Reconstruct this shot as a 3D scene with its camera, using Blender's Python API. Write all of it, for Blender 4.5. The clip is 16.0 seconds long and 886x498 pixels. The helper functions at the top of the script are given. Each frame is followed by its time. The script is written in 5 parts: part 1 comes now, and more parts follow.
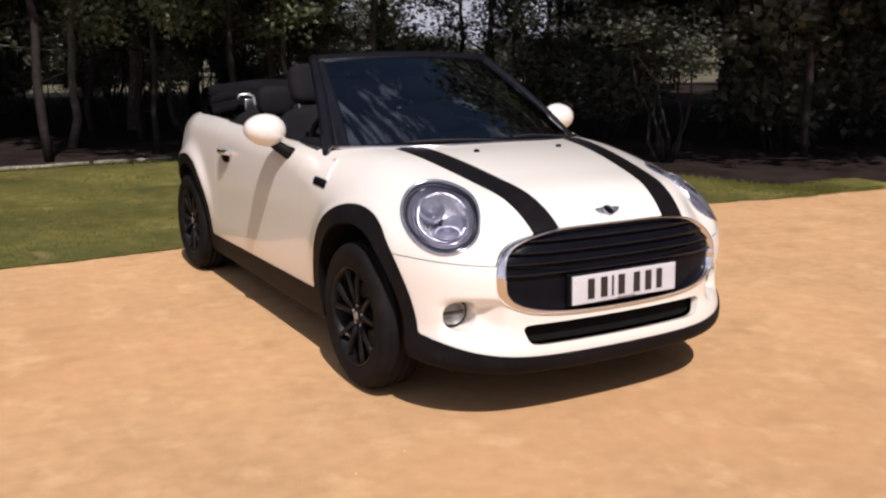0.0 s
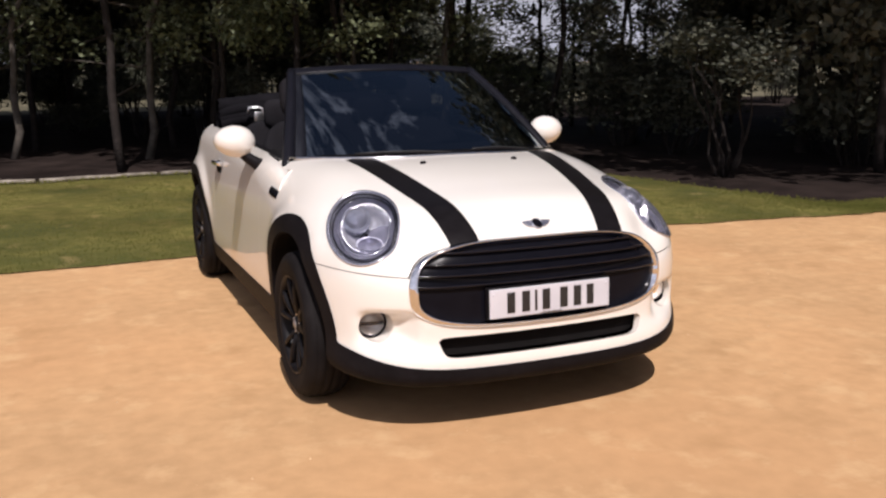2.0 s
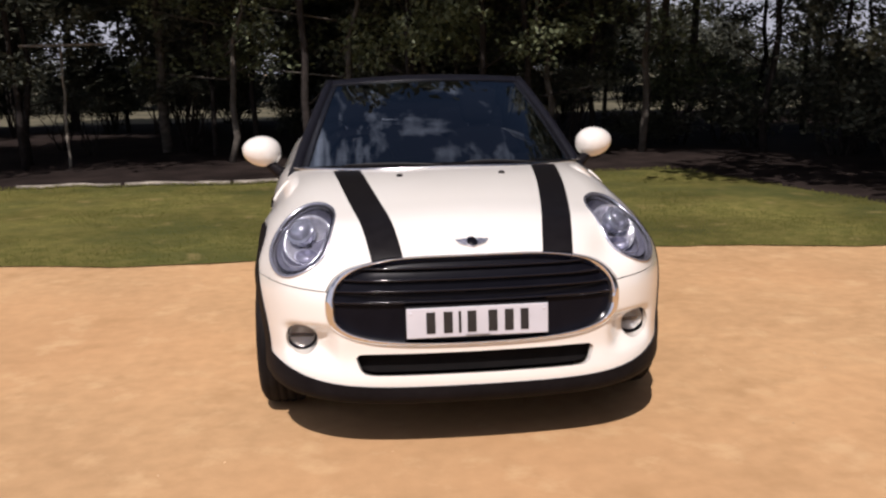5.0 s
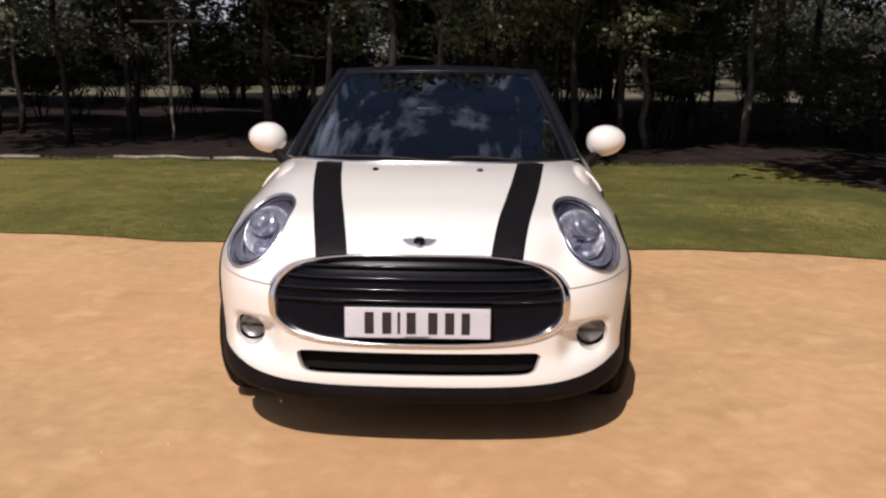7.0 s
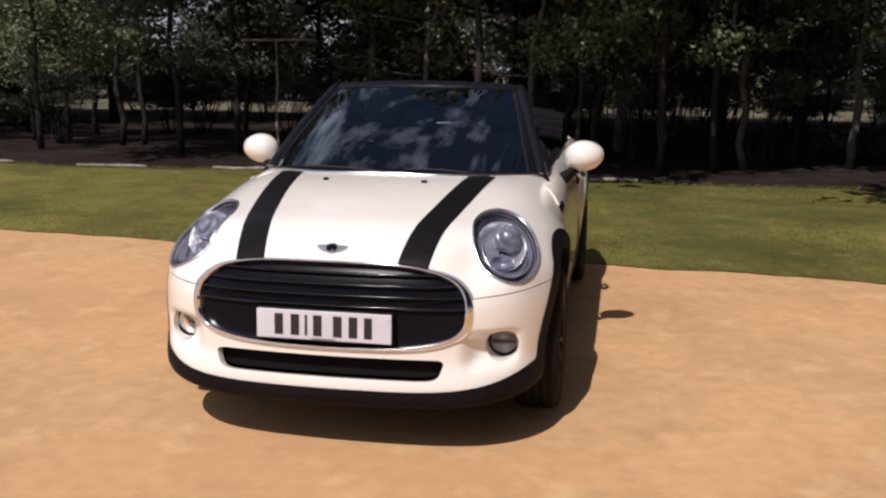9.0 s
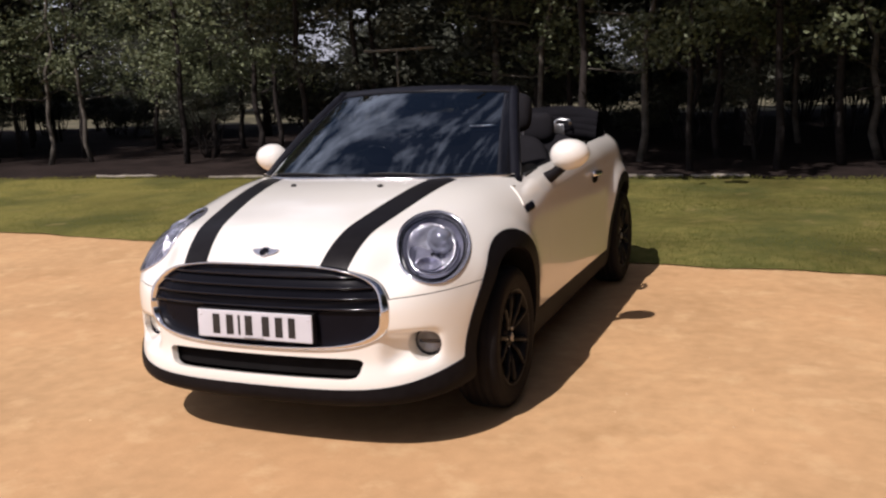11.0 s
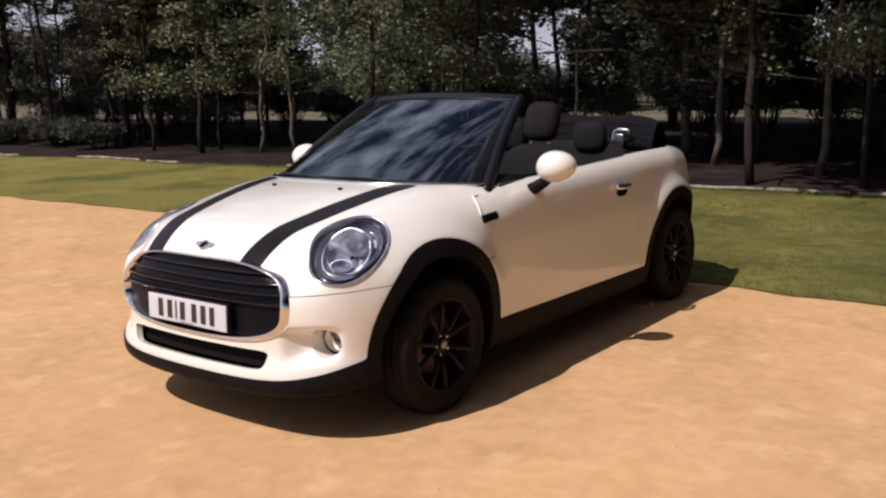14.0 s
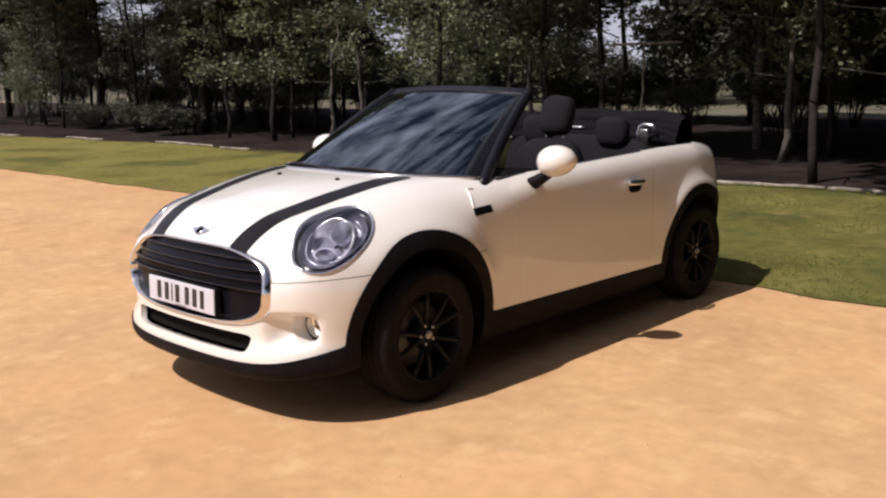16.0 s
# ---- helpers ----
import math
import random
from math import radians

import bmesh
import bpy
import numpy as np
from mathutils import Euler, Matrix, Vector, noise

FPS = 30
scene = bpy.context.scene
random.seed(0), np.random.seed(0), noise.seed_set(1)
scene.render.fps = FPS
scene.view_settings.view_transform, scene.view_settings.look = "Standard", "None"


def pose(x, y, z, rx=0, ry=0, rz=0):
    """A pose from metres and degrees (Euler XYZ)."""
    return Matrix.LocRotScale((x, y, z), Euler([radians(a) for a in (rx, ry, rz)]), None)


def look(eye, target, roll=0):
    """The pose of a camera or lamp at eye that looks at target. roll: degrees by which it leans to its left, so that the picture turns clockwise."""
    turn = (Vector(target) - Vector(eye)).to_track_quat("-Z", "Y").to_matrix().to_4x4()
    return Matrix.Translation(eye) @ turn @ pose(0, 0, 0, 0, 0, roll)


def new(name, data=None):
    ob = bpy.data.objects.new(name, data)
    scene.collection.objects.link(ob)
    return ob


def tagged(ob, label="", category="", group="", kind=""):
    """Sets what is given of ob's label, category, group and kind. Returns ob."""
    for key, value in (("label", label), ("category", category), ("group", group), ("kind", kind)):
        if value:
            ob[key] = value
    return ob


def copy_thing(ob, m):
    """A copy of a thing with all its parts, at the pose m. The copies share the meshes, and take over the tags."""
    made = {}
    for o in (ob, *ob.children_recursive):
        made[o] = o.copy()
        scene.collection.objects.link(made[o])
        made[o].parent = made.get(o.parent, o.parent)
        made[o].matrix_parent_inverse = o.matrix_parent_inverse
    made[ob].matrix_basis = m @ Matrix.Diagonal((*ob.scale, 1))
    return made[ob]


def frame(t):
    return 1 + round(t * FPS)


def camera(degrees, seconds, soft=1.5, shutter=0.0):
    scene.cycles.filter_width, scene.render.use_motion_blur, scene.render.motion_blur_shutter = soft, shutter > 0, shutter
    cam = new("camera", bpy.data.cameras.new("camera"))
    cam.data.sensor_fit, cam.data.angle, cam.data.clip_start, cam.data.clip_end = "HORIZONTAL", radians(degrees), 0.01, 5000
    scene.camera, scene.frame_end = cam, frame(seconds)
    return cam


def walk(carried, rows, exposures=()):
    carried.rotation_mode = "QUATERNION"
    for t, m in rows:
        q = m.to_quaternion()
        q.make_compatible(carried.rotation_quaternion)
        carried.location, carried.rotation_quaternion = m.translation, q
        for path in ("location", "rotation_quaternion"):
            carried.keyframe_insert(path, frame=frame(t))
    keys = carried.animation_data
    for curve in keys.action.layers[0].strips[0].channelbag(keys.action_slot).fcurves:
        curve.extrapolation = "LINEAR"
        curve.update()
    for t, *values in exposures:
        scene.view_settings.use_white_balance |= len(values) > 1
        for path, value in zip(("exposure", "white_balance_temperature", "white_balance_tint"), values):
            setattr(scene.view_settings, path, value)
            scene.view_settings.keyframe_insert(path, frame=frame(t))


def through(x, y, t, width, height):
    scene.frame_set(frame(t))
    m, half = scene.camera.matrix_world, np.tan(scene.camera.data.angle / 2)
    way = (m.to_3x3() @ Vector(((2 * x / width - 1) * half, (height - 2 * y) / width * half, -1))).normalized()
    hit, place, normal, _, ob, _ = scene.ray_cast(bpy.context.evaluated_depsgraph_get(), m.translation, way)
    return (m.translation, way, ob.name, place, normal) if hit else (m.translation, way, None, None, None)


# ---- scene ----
import collections
import functools

cam = camera(51.5, 16.0, soft=2.35)
PATH = [
    (0, (-2.359, -3.368, 1.407), (-1.376, -1.68, 0.978), 0.1),
    (0.5, (-2.221, -3.419, 1.413), (-1.28, -1.709, 0.976), -0.6),
    (1, (-2.066, -3.493, 1.417), (-1.182, -1.749, 0.997), 0.0),
    (1.5, (-1.878, -3.638, 1.413), (-1.066, -1.852, 1.024), -0.2),
    (2, (-1.714, -3.694, 1.398), (-0.944, -1.892, 0.998), -0.3),
    (2.5, (-1.536, -3.741, 1.399), (-0.85, -1.911, 0.97), 0.4),
    (3, (-1.365, -3.782, 1.416), (-0.749, -1.926, 0.996), 0.1),
    (3.5, (-1.094, -3.873, 1.402), (-0.607, -1.971, 1.02), -0.6),
    (4, (-0.886, -3.924, 1.399), (-0.487, -2.0, 1.024), -0.8),
    (6.5, (0.062, -3.915, 1.445), (0.034, -1.956, 1.039), -0.4),
    (7, (0.184, -3.867, 1.457), (0.125, -1.913, 1.037), 0.4),
    (7.5, (0.382, -3.874, 1.451), (0.264, -1.919, 1.045), -0.4),
    (8, (0.587, -3.884, 1.456), (0.41, -1.932, 1.059), 0.5),
    (10.5, (1.776, -3.741, 1.434), (1.099, -1.895, 1.067), -2.5),
    (11, (2.003, -3.67, 1.44), (1.265, -1.849, 1.068), -2.6),
    (11.5, (2.248, -3.63, 1.437), (1.439, -1.838, 1.067), -2.4),
    (12, (2.477, -3.578, 1.447), (1.567, -1.837, 1.073), -3.2),
    (12.5, (2.643, -3.466, 1.445), (1.632, -1.78, 1.076), -3.2),
    (13, (2.791, -3.314, 1.449), (1.74, -1.656, 1.068), -1.7),
    (13.5, (2.98, -3.193, 1.442), (1.858, -1.578, 1.081), -2.2),
    (14, (3.185, -3.087, 1.445), (1.99, -1.523, 1.087), -1.5),
    (14.5, (3.334, -3.008, 1.442), (2.081, -1.494, 1.07), -2.1),
    (15, (3.454, -2.894, 1.453), (2.167, -1.41, 1.08), -1.9),
    (15.5, (3.533, -2.858, 1.462), (2.204, -1.417, 1.065), -1.6),
    (16, (3.544, -2.85, 1.45), (2.211, -1.407, 1.076), -0.9),
]
walk(cam, [(t, look(eye, target, roll)) for t, eye, target, roll in PATH], [(0, -0.02, 6450, 19), (4, -0.06, 6450, 19), (7.5, -0.18, 6450, 19), (10.5, -0.10, 6450, 19), (12.5, 0.06, 6450, 19), (14, -0.01, 6450, 19), (16, 0.12, 6450, 19)])

# ---- light: high sun from behind the camera, blue sky with broken cloud ----
SUN_FROM = Vector((-0.20, -0.72, 1.0))
world = bpy.data.worlds.new("world")
scene.world = world
world.use_nodes = True
wn, wl = world.node_tree.nodes, world.node_tree.links
sky = wn.new("ShaderNodeTexSky")
sky.sky_type = "NISHITA"
sky.sun_disc = False
sky.dust_density = 2.5
sky.sun_elevation = radians(52)
sky.sun_rotation = radians(195)
sky_where = wn.new("ShaderNodeTexCoord")
sky_noise = wn.new("ShaderNodeTexNoise")
sky_noise.inputs["Scale"].default_value = 8.5
sky_noise.inputs["Detail"].default_value = 4.5
sky_noise.inputs["Roughness"].default_value = 0.58
sky_ramp = wn.new("ShaderNodeValToRGB")
sky_ramp.color_ramp.elements[0].position, sky_ramp.color_ramp.elements[1].position = 0.46, 0.76
sky_mix = wn.new("ShaderNodeMix")
sky_mix.data_type = "RGBA"
sky_mix.inputs[7].default_value = (20.0, 21.0, 24.0, 1)
wl.new(sky_where.outputs["Generated"], sky_noise.inputs["Vector"])
sky_side = wn.new("ShaderNodeVectorMath")
sky_side.operation = "DOT_PRODUCT"
sky_side.inputs[1].default_value = (-0.17, -0.09, 0.0)
sky_cover = wn.new("ShaderNodeMath")
wl.new(sky_where.outputs["Generated"], sky_side.inputs[0])
wl.new(sky_side.outputs["Value"], sky_cover.inputs[1])
wl.new(sky_noise.outputs[0], sky_cover.inputs[0])
wl.new(sky_cover.outputs[0], sky_ramp.inputs[0])
sky_up = wn.new("ShaderNodeSeparateXYZ")
sky_haze = wn.new("ShaderNodeMapRange")
sky_haze.inputs[1].default_value, sky_haze.inputs[2].default_value = 0.02, 0.24
sky_haze.inputs[3].default_value, sky_haze.inputs[4].default_value = 0.6, 0.0
sky_most = wn.new("ShaderNodeMath")
sky_most.operation = "MAXIMUM"
wl.new(sky_where.outputs["Generated"], sky_up.inputs[0])
wl.new(sky_up.outputs[2], sky_haze.inputs[0])
wl.new(sky_haze.outputs[0], sky_most.inputs[0])
wl.new(sky_ramp.outputs[0], sky_most.inputs[1])
wl.new(sky_most.outputs[0], sky_mix.inputs[0])
wl.new(sky.outputs[0], sky_mix.inputs[6])
wl.new(sky_mix.outputs[2], wn["Background"].inputs[0])
wn["Background"].inputs[1].default_value = 0.038
sun = new("sun", bpy.data.lights.new("sun", "SUN"))
sun.data.energy, sun.data.angle, sun.data.color = 5.0, radians(0.53), (1.0, 0.955, 0.89)
sun.matrix_world = look(SUN_FROM, (0, 0, 0))

# ---- materials ----
M = {}


def material(name, low, high=None, scale=8.0, rough=0.5, metal=0.0, bump=0.0, bump_scale=60.0, coat=0.0, patch=0.0, patch_scale=1.5, rough_vary=0.1, spec=0.5, island=0.0, through=0.0):
    """Two colours mixed by fine noise, wide patches of light and dark, uneven roughness and a fine relief."""
    high = high or tuple(min(1, c * 1.12) for c in low)
    m = bpy.data.materials.new(name)
    m.use_nodes = True
    n, l = m.node_tree.nodes, m.node_tree.links
    p = n["Principled BSDF"]
    where = n.new("ShaderNodeTexCoord")
    fine = n.new("ShaderNodeTexNoise")
    fine.inputs["Scale"].default_value, fine.inputs["Detail"].default_value = scale, 6
    l.new(where.outputs["Object"], fine.inputs["Vector"])
    mix = n.new("ShaderNodeMix")
    mix.data_type = "RGBA"
    mix.inputs[6].default_value, mix.inputs[7].default_value = (*low, 1), (*high, 1)
    spread = n.new("ShaderNodeMapRange")
    spread.inputs[1].default_value, spread.inputs[2].default_value = 0.3, 0.7
    l.new(fine.outputs[0], spread.inputs[0])
    l.new(spread.outputs[0], mix.inputs[0])
    colour = mix.outputs[2]
    if patch or island:
        hsv = n.new("ShaderNodeHueSaturation")
        l.new(colour, hsv.inputs["Color"])
        if patch:
            wide = n.new("ShaderNodeTexNoise")
            wide.inputs["Scale"].default_value, wide.inputs["Detail"].default_value = patch_scale, 4
            l.new(where.outputs["Object"], wide.inputs["Vector"])
            span = n.new("ShaderNodeMapRange")
            span.inputs[1].default_value, span.inputs[2].default_value = 0.3, 0.7
            span.inputs[3].default_value, span.inputs[4].default_value = 1 - patch, 1 + patch
            l.new(wide.outputs[0], span.inputs[0])
        else:
            geo = n.new("ShaderNodeNewGeometry")
            span = n.new("ShaderNodeMapRange")
            span.inputs[3].default_value, span.inputs[4].default_value = 1 - island, 1 + island
            l.new(geo.outputs["Random Per Island"], span.inputs[0])
        l.new(span.outputs[0], hsv.inputs["Value"])
        colour = hsv.outputs[0]
    l.new(colour, p.inputs["Base Color"])
    gloss = n.new("ShaderNodeMapRange")
    gloss.inputs[3].default_value, gloss.inputs[4].default_value = max(0.01, rough * (1 - rough_vary)), min(1, rough * (1 + rough_vary))
    l.new(fine.outputs[0], gloss.inputs[0])
    l.new(gloss.outputs[0], p.inputs["Roughness"])
    p.inputs["Metallic"].default_value = metal
    p.inputs["Specular IOR Level"].default_value = spec
    p.inputs["Coat Weight"].default_value = coat
    p.inputs["Coat Roughness"].default_value = 0.03
    p.inputs["Coat IOR"].default_value = 1.6
    if bump:
        relief = n.new("ShaderNodeTexNoise")
        relief.inputs["Scale"].default_value, relief.inputs["Detail"].default_value = bump_scale, 5
        l.new(where.outputs["Object"], relief.inputs["Vector"])
        b = n.new("ShaderNodeBump")
        b.inputs["Strength"].default_value, b.inputs["Distance"].default_value = bump, 0.01
        l.new(relief.outputs[0], b.inputs["Height"])
        l.new(b.outputs[0], p.inputs["Normal"])
    if through:
        thin, both = n.new("ShaderNodeBsdfTranslucent"), n.new("ShaderNodeMixShader")
        l.new(colour, thin.inputs[0])
        both.inputs[0].default_value = through
        l.new(p.outputs[0], both.inputs[1])
        l.new(thin.outputs[0], both.inputs[2])
        l.new(both.outputs[0], n["Material Output"].inputs[0])
    M[name] = m
    return m


def clear_glass(name, tint, rough=0.0, ior=1.45, shine_tint=(1, 1, 1)):
    m = bpy.data.materials.new(name)
    m.use_nodes = True
    n, l = m.node_tree.nodes, m.node_tree.links
    n.remove(n["Principled BSDF"])
    clear, shine, mix, edge = n.new("ShaderNodeBsdfTransparent"), n.new("ShaderNodeBsdfGlossy"), n.new("ShaderNodeMixShader"), n.new("ShaderNodeFresnel")
    clear.inputs[0].default_value = (*tint, 1)
    shine.inputs["Color"].default_value = (*shine_tint, 1)
    shine.inputs["Roughness"].default_value = rough
    edge.inputs[0].default_value = ior
    l.new(edge.outputs[0], mix.inputs[0])
    l.new(clear.outputs[0], mix.inputs[1])
    l.new(shine.outputs[0], mix.inputs[2])
    l.new(mix.outputs[0], n["Material Output"].inputs[0])
    M[name] = m


material("paint", (0.745, 0.715, 0.658), (0.765, 0.738, 0.682), 3, 0.32, coat=1.0, patch=0.015, patch_scale=0.8)
material("stripe", (0.006, 0.005, 0.0055), (0.009, 0.0078, 0.0085), 30, 0.3, spec=0.16)
material("trim", (0.0065, 0.0055, 0.0065), (0.010, 0.0088, 0.0098), 40, 0.55, bump=0.15, bump_scale=400, patch=0.25, patch_scale=6, spec=0.07)
material("gloss_black", (0.004, 0.004, 0.0065), (0.006, 0.006, 0.009), 20, 0.26, spec=0.08)
material("frame", (0.005, 0.005, 0.008), (0.008, 0.008, 0.011), 20, 0.34, spec=0.2)
material("frit", (0.006, 0.006, 0.008), (0.008, 0.008, 0.010), 30, 0.16)
material("chrome", (0.80, 0.80, 0.82), (0.84, 0.84, 0.86), 15, 0.07, metal=1.0)
material("chrome_dull", (0.55, 0.55, 0.56), (0.65, 0.65, 0.66), 25, 0.22, metal=1.0)
material("mirror", (0.88, 0.88, 0.90), (0.92, 0.92, 0.93), 10, 0.05, metal=1.0)
material("steel", (0.50, 0.50, 0.50), (0.62, 0.62, 0.62), 60, 0.30, metal=1.0)
material("disc", (0.07, 0.065, 0.065), (0.11, 0.10, 0.10), 60, 0.45, metal=0.6, patch=0.2, patch_scale=9)
material("slat", (0.005, 0.005, 0.008), (0.007, 0.007, 0.011), 20, 0.13, spec=0.3)
material("lamp_bowl", (0.20, 0.20, 0.26), (0.32, 0.32, 0.40), 12, 0.35, metal=0.5, bump=0.3, bump_scale=30)
material("fog_bowl", (0.36, 0.33, 0.31), (0.5, 0.46, 0.43), 25, 0.3, metal=0.8, bump=0.4, bump_scale=60)
material("lamp_border", (0.012, 0.012, 0.018), (0.02, 0.02, 0.028), 15, 0.2)
material("bezel", (0.5, 0.5, 0.57), (0.58, 0.58, 0.65), 10, 0.2, metal=0.85)
material("reflector", (0.72, 0.72, 0.78), (0.85, 0.85, 0.9), 14, 0.2, metal=0.75, bump=0.6, bump_scale=45)
material("plate", (0.5, 0.5, 0.54), (0.58, 0.58, 0.62), 6, 0.35, patch=0.03, patch_scale=8)
material("ink", (0.012, 0.012, 0.014), (0.02, 0.02, 0.02), 30, 0.4)
material("rubber", (0.012, 0.012, 0.012), (0.02, 0.02, 0.02), 50, 0.6)
material("tyre", (0.0075, 0.0065, 0.007), (0.0125, 0.011, 0.0112), 25, 0.72, bump=0.3, bump_scale=150, patch=0.3, patch_scale=5, spec=0.1)
material("alloy", (0.006, 0.0055, 0.0065), (0.011, 0.010, 0.011), 20, 0.42, patch=0.2, patch_scale=8, spec=0.14)
material("cap", (0.22, 0.22, 0.23), (0.34, 0.34, 0.35), 60, 0.3, metal=0.6)
material("shadow", (0.006, 0.0055, 0.0055), (0.009, 0.008, 0.008), 20, 0.8, spec=0.04)
material("leather", (0.006, 0.0055, 0.0065), (0.010, 0.0095, 0.0108), 90, 0.5, bump=0.2, bump_scale=300, spec=0.1)
material("soft_black", (0.008, 0.008, 0.009), (0.012, 0.012, 0.013), 80, 0.6, bump=0.2, bump_scale=300, spec=0.13)
material("cloth", (0.008, 0.0075, 0.009), (0.014, 0.0133, 0.016), 220, 0.85, bump=0.3, bump_scale=500, patch=0.2, patch_scale=5, spec=0.12)
material("carpet", (0.014, 0.014, 0.014), (0.026, 0.025, 0.024), 200, 0.95, bump=0.4, bump_scale=400, spec=0.13)
material("canvas", (0.005, 0.0048, 0.006), (0.0085, 0.008, 0.010), 300, 0.85, bump=0.3, bump_scale=600, patch=0.25, patch_scale=6, spec=0.08)
clear_glass("glass", (0.13, 0.145, 0.175), ior=2.55, shine_tint=(0.82, 0.92, 1.0))
clear_glass("lamp_glass", (0.93, 0.94, 0.96))
material("lamp_glass_dark", (0.24, 0.245, 0.3), (0.36, 0.37, 0.44), 20, 0.05, metal=0.6, coat=1.0)
material("sand", (0.452, 0.276, 0.138), (0.538, 0.330, 0.168), 11, 0.95, bump=0.14, bump_scale=60, patch=0.11, patch_scale=0.9, spec=0.1)
material("pebble", (0.40, 0.26, 0.14), (0.56, 0.38, 0.22), 9, 0.9, spec=0.1, island=0.25)
material("turf", (0.082, 0.083, 0.022), (0.146, 0.127, 0.040), 9, 0.95, bump=0.6, bump_scale=45, patch=0.34, patch_scale=1.0, spec=0.06)
material("grass", (0.092, 0.099, 0.024), (0.146, 0.140, 0.042), 1.3, 0.8, spec=0.05, island=0.10, through=0.45)
# earth darkened further so its colour carries the shade below the trees
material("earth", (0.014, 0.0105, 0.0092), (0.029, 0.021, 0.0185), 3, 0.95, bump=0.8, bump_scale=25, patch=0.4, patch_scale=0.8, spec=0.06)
material("field", (0.075, 0.07, 0.045), (0.15, 0.135, 0.09), 0.6, 0.95, patch=0.3, patch_scale=0.15, spec=0.1)
material("bark", (0.015, 0.0125, 0.0118), (0.036, 0.030, 0.027), 14, 0.9, bump=0.8, bump_scale=40, patch=0.3, patch_scale=2, spec=0.15)
material("bark_pale", (0.055, 0.047, 0.04), (0.125, 0.112, 0.095), 10, 0.9, bump=0.6, bump_scale=30, patch=0.35, patch_scale=3, spec=0.15)
# two leaf materials: the wood's shade and sunlight put into their colours
material("leaf_shaded", (0.052, 0.056, 0.041), (0.113, 0.118, 0.086), 1.5, 0.5, spec=0.2, island=0.42, through=0.25)
material("leaf", (0.074, 0.090, 0.048), (0.192, 0.215, 0.118), 1.5, 0.45, spec=0.25, island=0.45, through=0.3)
material("log_pale", (0.16, 0.14, 0.115), (0.30, 0.27, 0.225), 12, 0.9, bump=0.5, bump_scale=40, patch=0.45, patch_scale=2.2, spec=0.15)


def yellower_towards(name, colour, x0, x1):
    """Blends the colour towards a lighter, yellower one along the lawn."""
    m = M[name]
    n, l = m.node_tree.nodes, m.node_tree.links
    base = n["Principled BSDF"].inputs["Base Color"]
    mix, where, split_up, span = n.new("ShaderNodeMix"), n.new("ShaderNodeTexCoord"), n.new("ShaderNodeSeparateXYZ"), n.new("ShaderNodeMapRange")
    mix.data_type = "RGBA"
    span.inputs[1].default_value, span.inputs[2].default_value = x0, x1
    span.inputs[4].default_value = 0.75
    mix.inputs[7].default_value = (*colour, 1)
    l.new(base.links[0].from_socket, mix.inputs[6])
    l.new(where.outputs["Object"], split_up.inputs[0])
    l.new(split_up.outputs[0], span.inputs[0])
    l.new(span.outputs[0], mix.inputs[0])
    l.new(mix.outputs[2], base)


yellower_towards("turf", (0.185, 0.162, 0.046), -2.5, -8.5)
yellower_towards("grass", (0.185, 0.172, 0.048), -2.5, -8.5)


def flecked(name, colour, scale, start, full, amount, rough=0.5):
    """Patches of another colour where a wide noise is high."""
    m = M[name]
    n, l = m.node_tree.nodes, m.node_tree.links
    base = n["Principled BSDF"].inputs["Base Color"]
    mix, where, wide, span = n.new("ShaderNodeMix"), n.new("ShaderNodeTexCoord"), n.new("ShaderNodeTexNoise"), n.new("ShaderNodeMapRange")
    mix.data_type = "RGBA"
    wide.inputs["Scale"].default_value, wide.inputs["Detail"].default_value, wide.inputs["Roughness"].default_value = scale, 4, rough
    span.inputs[1].default_value, span.inputs[2].default_value, span.inputs[4].default_value = start, full, amount
    mix.inputs[7].default_value = (*colour, 1)
    l.new(base.links[0].from_socket, mix.inputs[6])
    l.new(where.outputs["Object"], wide.inputs["Vector"])
    l.new(wide.outputs[0], span.inputs[0])
    l.new(span.outputs[0], mix.inputs[0])
    l.new(mix.outputs[2], base)


flecked("sand", (0.455, 0.25, 0.12), 0.42, 0.48, 0.70, 0.5)
flecked("sand", (0.585, 0.385, 0.205), 4.2, 0.54, 0.70, 0.7, 0.62)
flecked("sand", (0.37, 0.215, 0.10), 2.3, 0.56, 0.70, 0.55, 0.62)
flecked("turf", (0.05, 0.06, 0.02), 0.8, 0.48, 0.64, 0.7)
flecked("turf", (0.22, 0.17, 0.07), 2.6, 0.62, 0.72, 0.6)

# ---- shape of the car's skin: the nose, the top and the sides as three height fields, blended ----
def ramp(v, knots):
    """A smooth curve through a few (place, value) knots."""
    px, py = np.array(knots, float).T
    d = np.gradient(py, px)
    i = np.clip(np.searchsorted(px, v) - 1, 0, len(px) - 2)
    w = px[i + 1] - px[i]
    s = np.clip((v - px[i]) / w, 0, 1)
    return ((1 + 2 * s) * (1 - s) ** 2 * py[i] + s * (1 - s) ** 2 * w * d[i]
            + s * s * (3 - 2 * s) * py[i + 1] + s * s * (s - 1) * w * d[i + 1])


def step(a, b, v):
    s = np.clip((v - a) / (b - a), 0, 1)
    return s * s * (3 - 2 * s)


def smax(a, b, k):
    h = np.maximum(k - np.abs(a - b), 0) / k
    return np.maximum(a, b) + h * h * k / 4


def arch_front(y, z):
    return np.sqrt(((y - 0.002) / 0.449) ** 2 + ((z - 0.315) / 0.465) ** 2) - 1


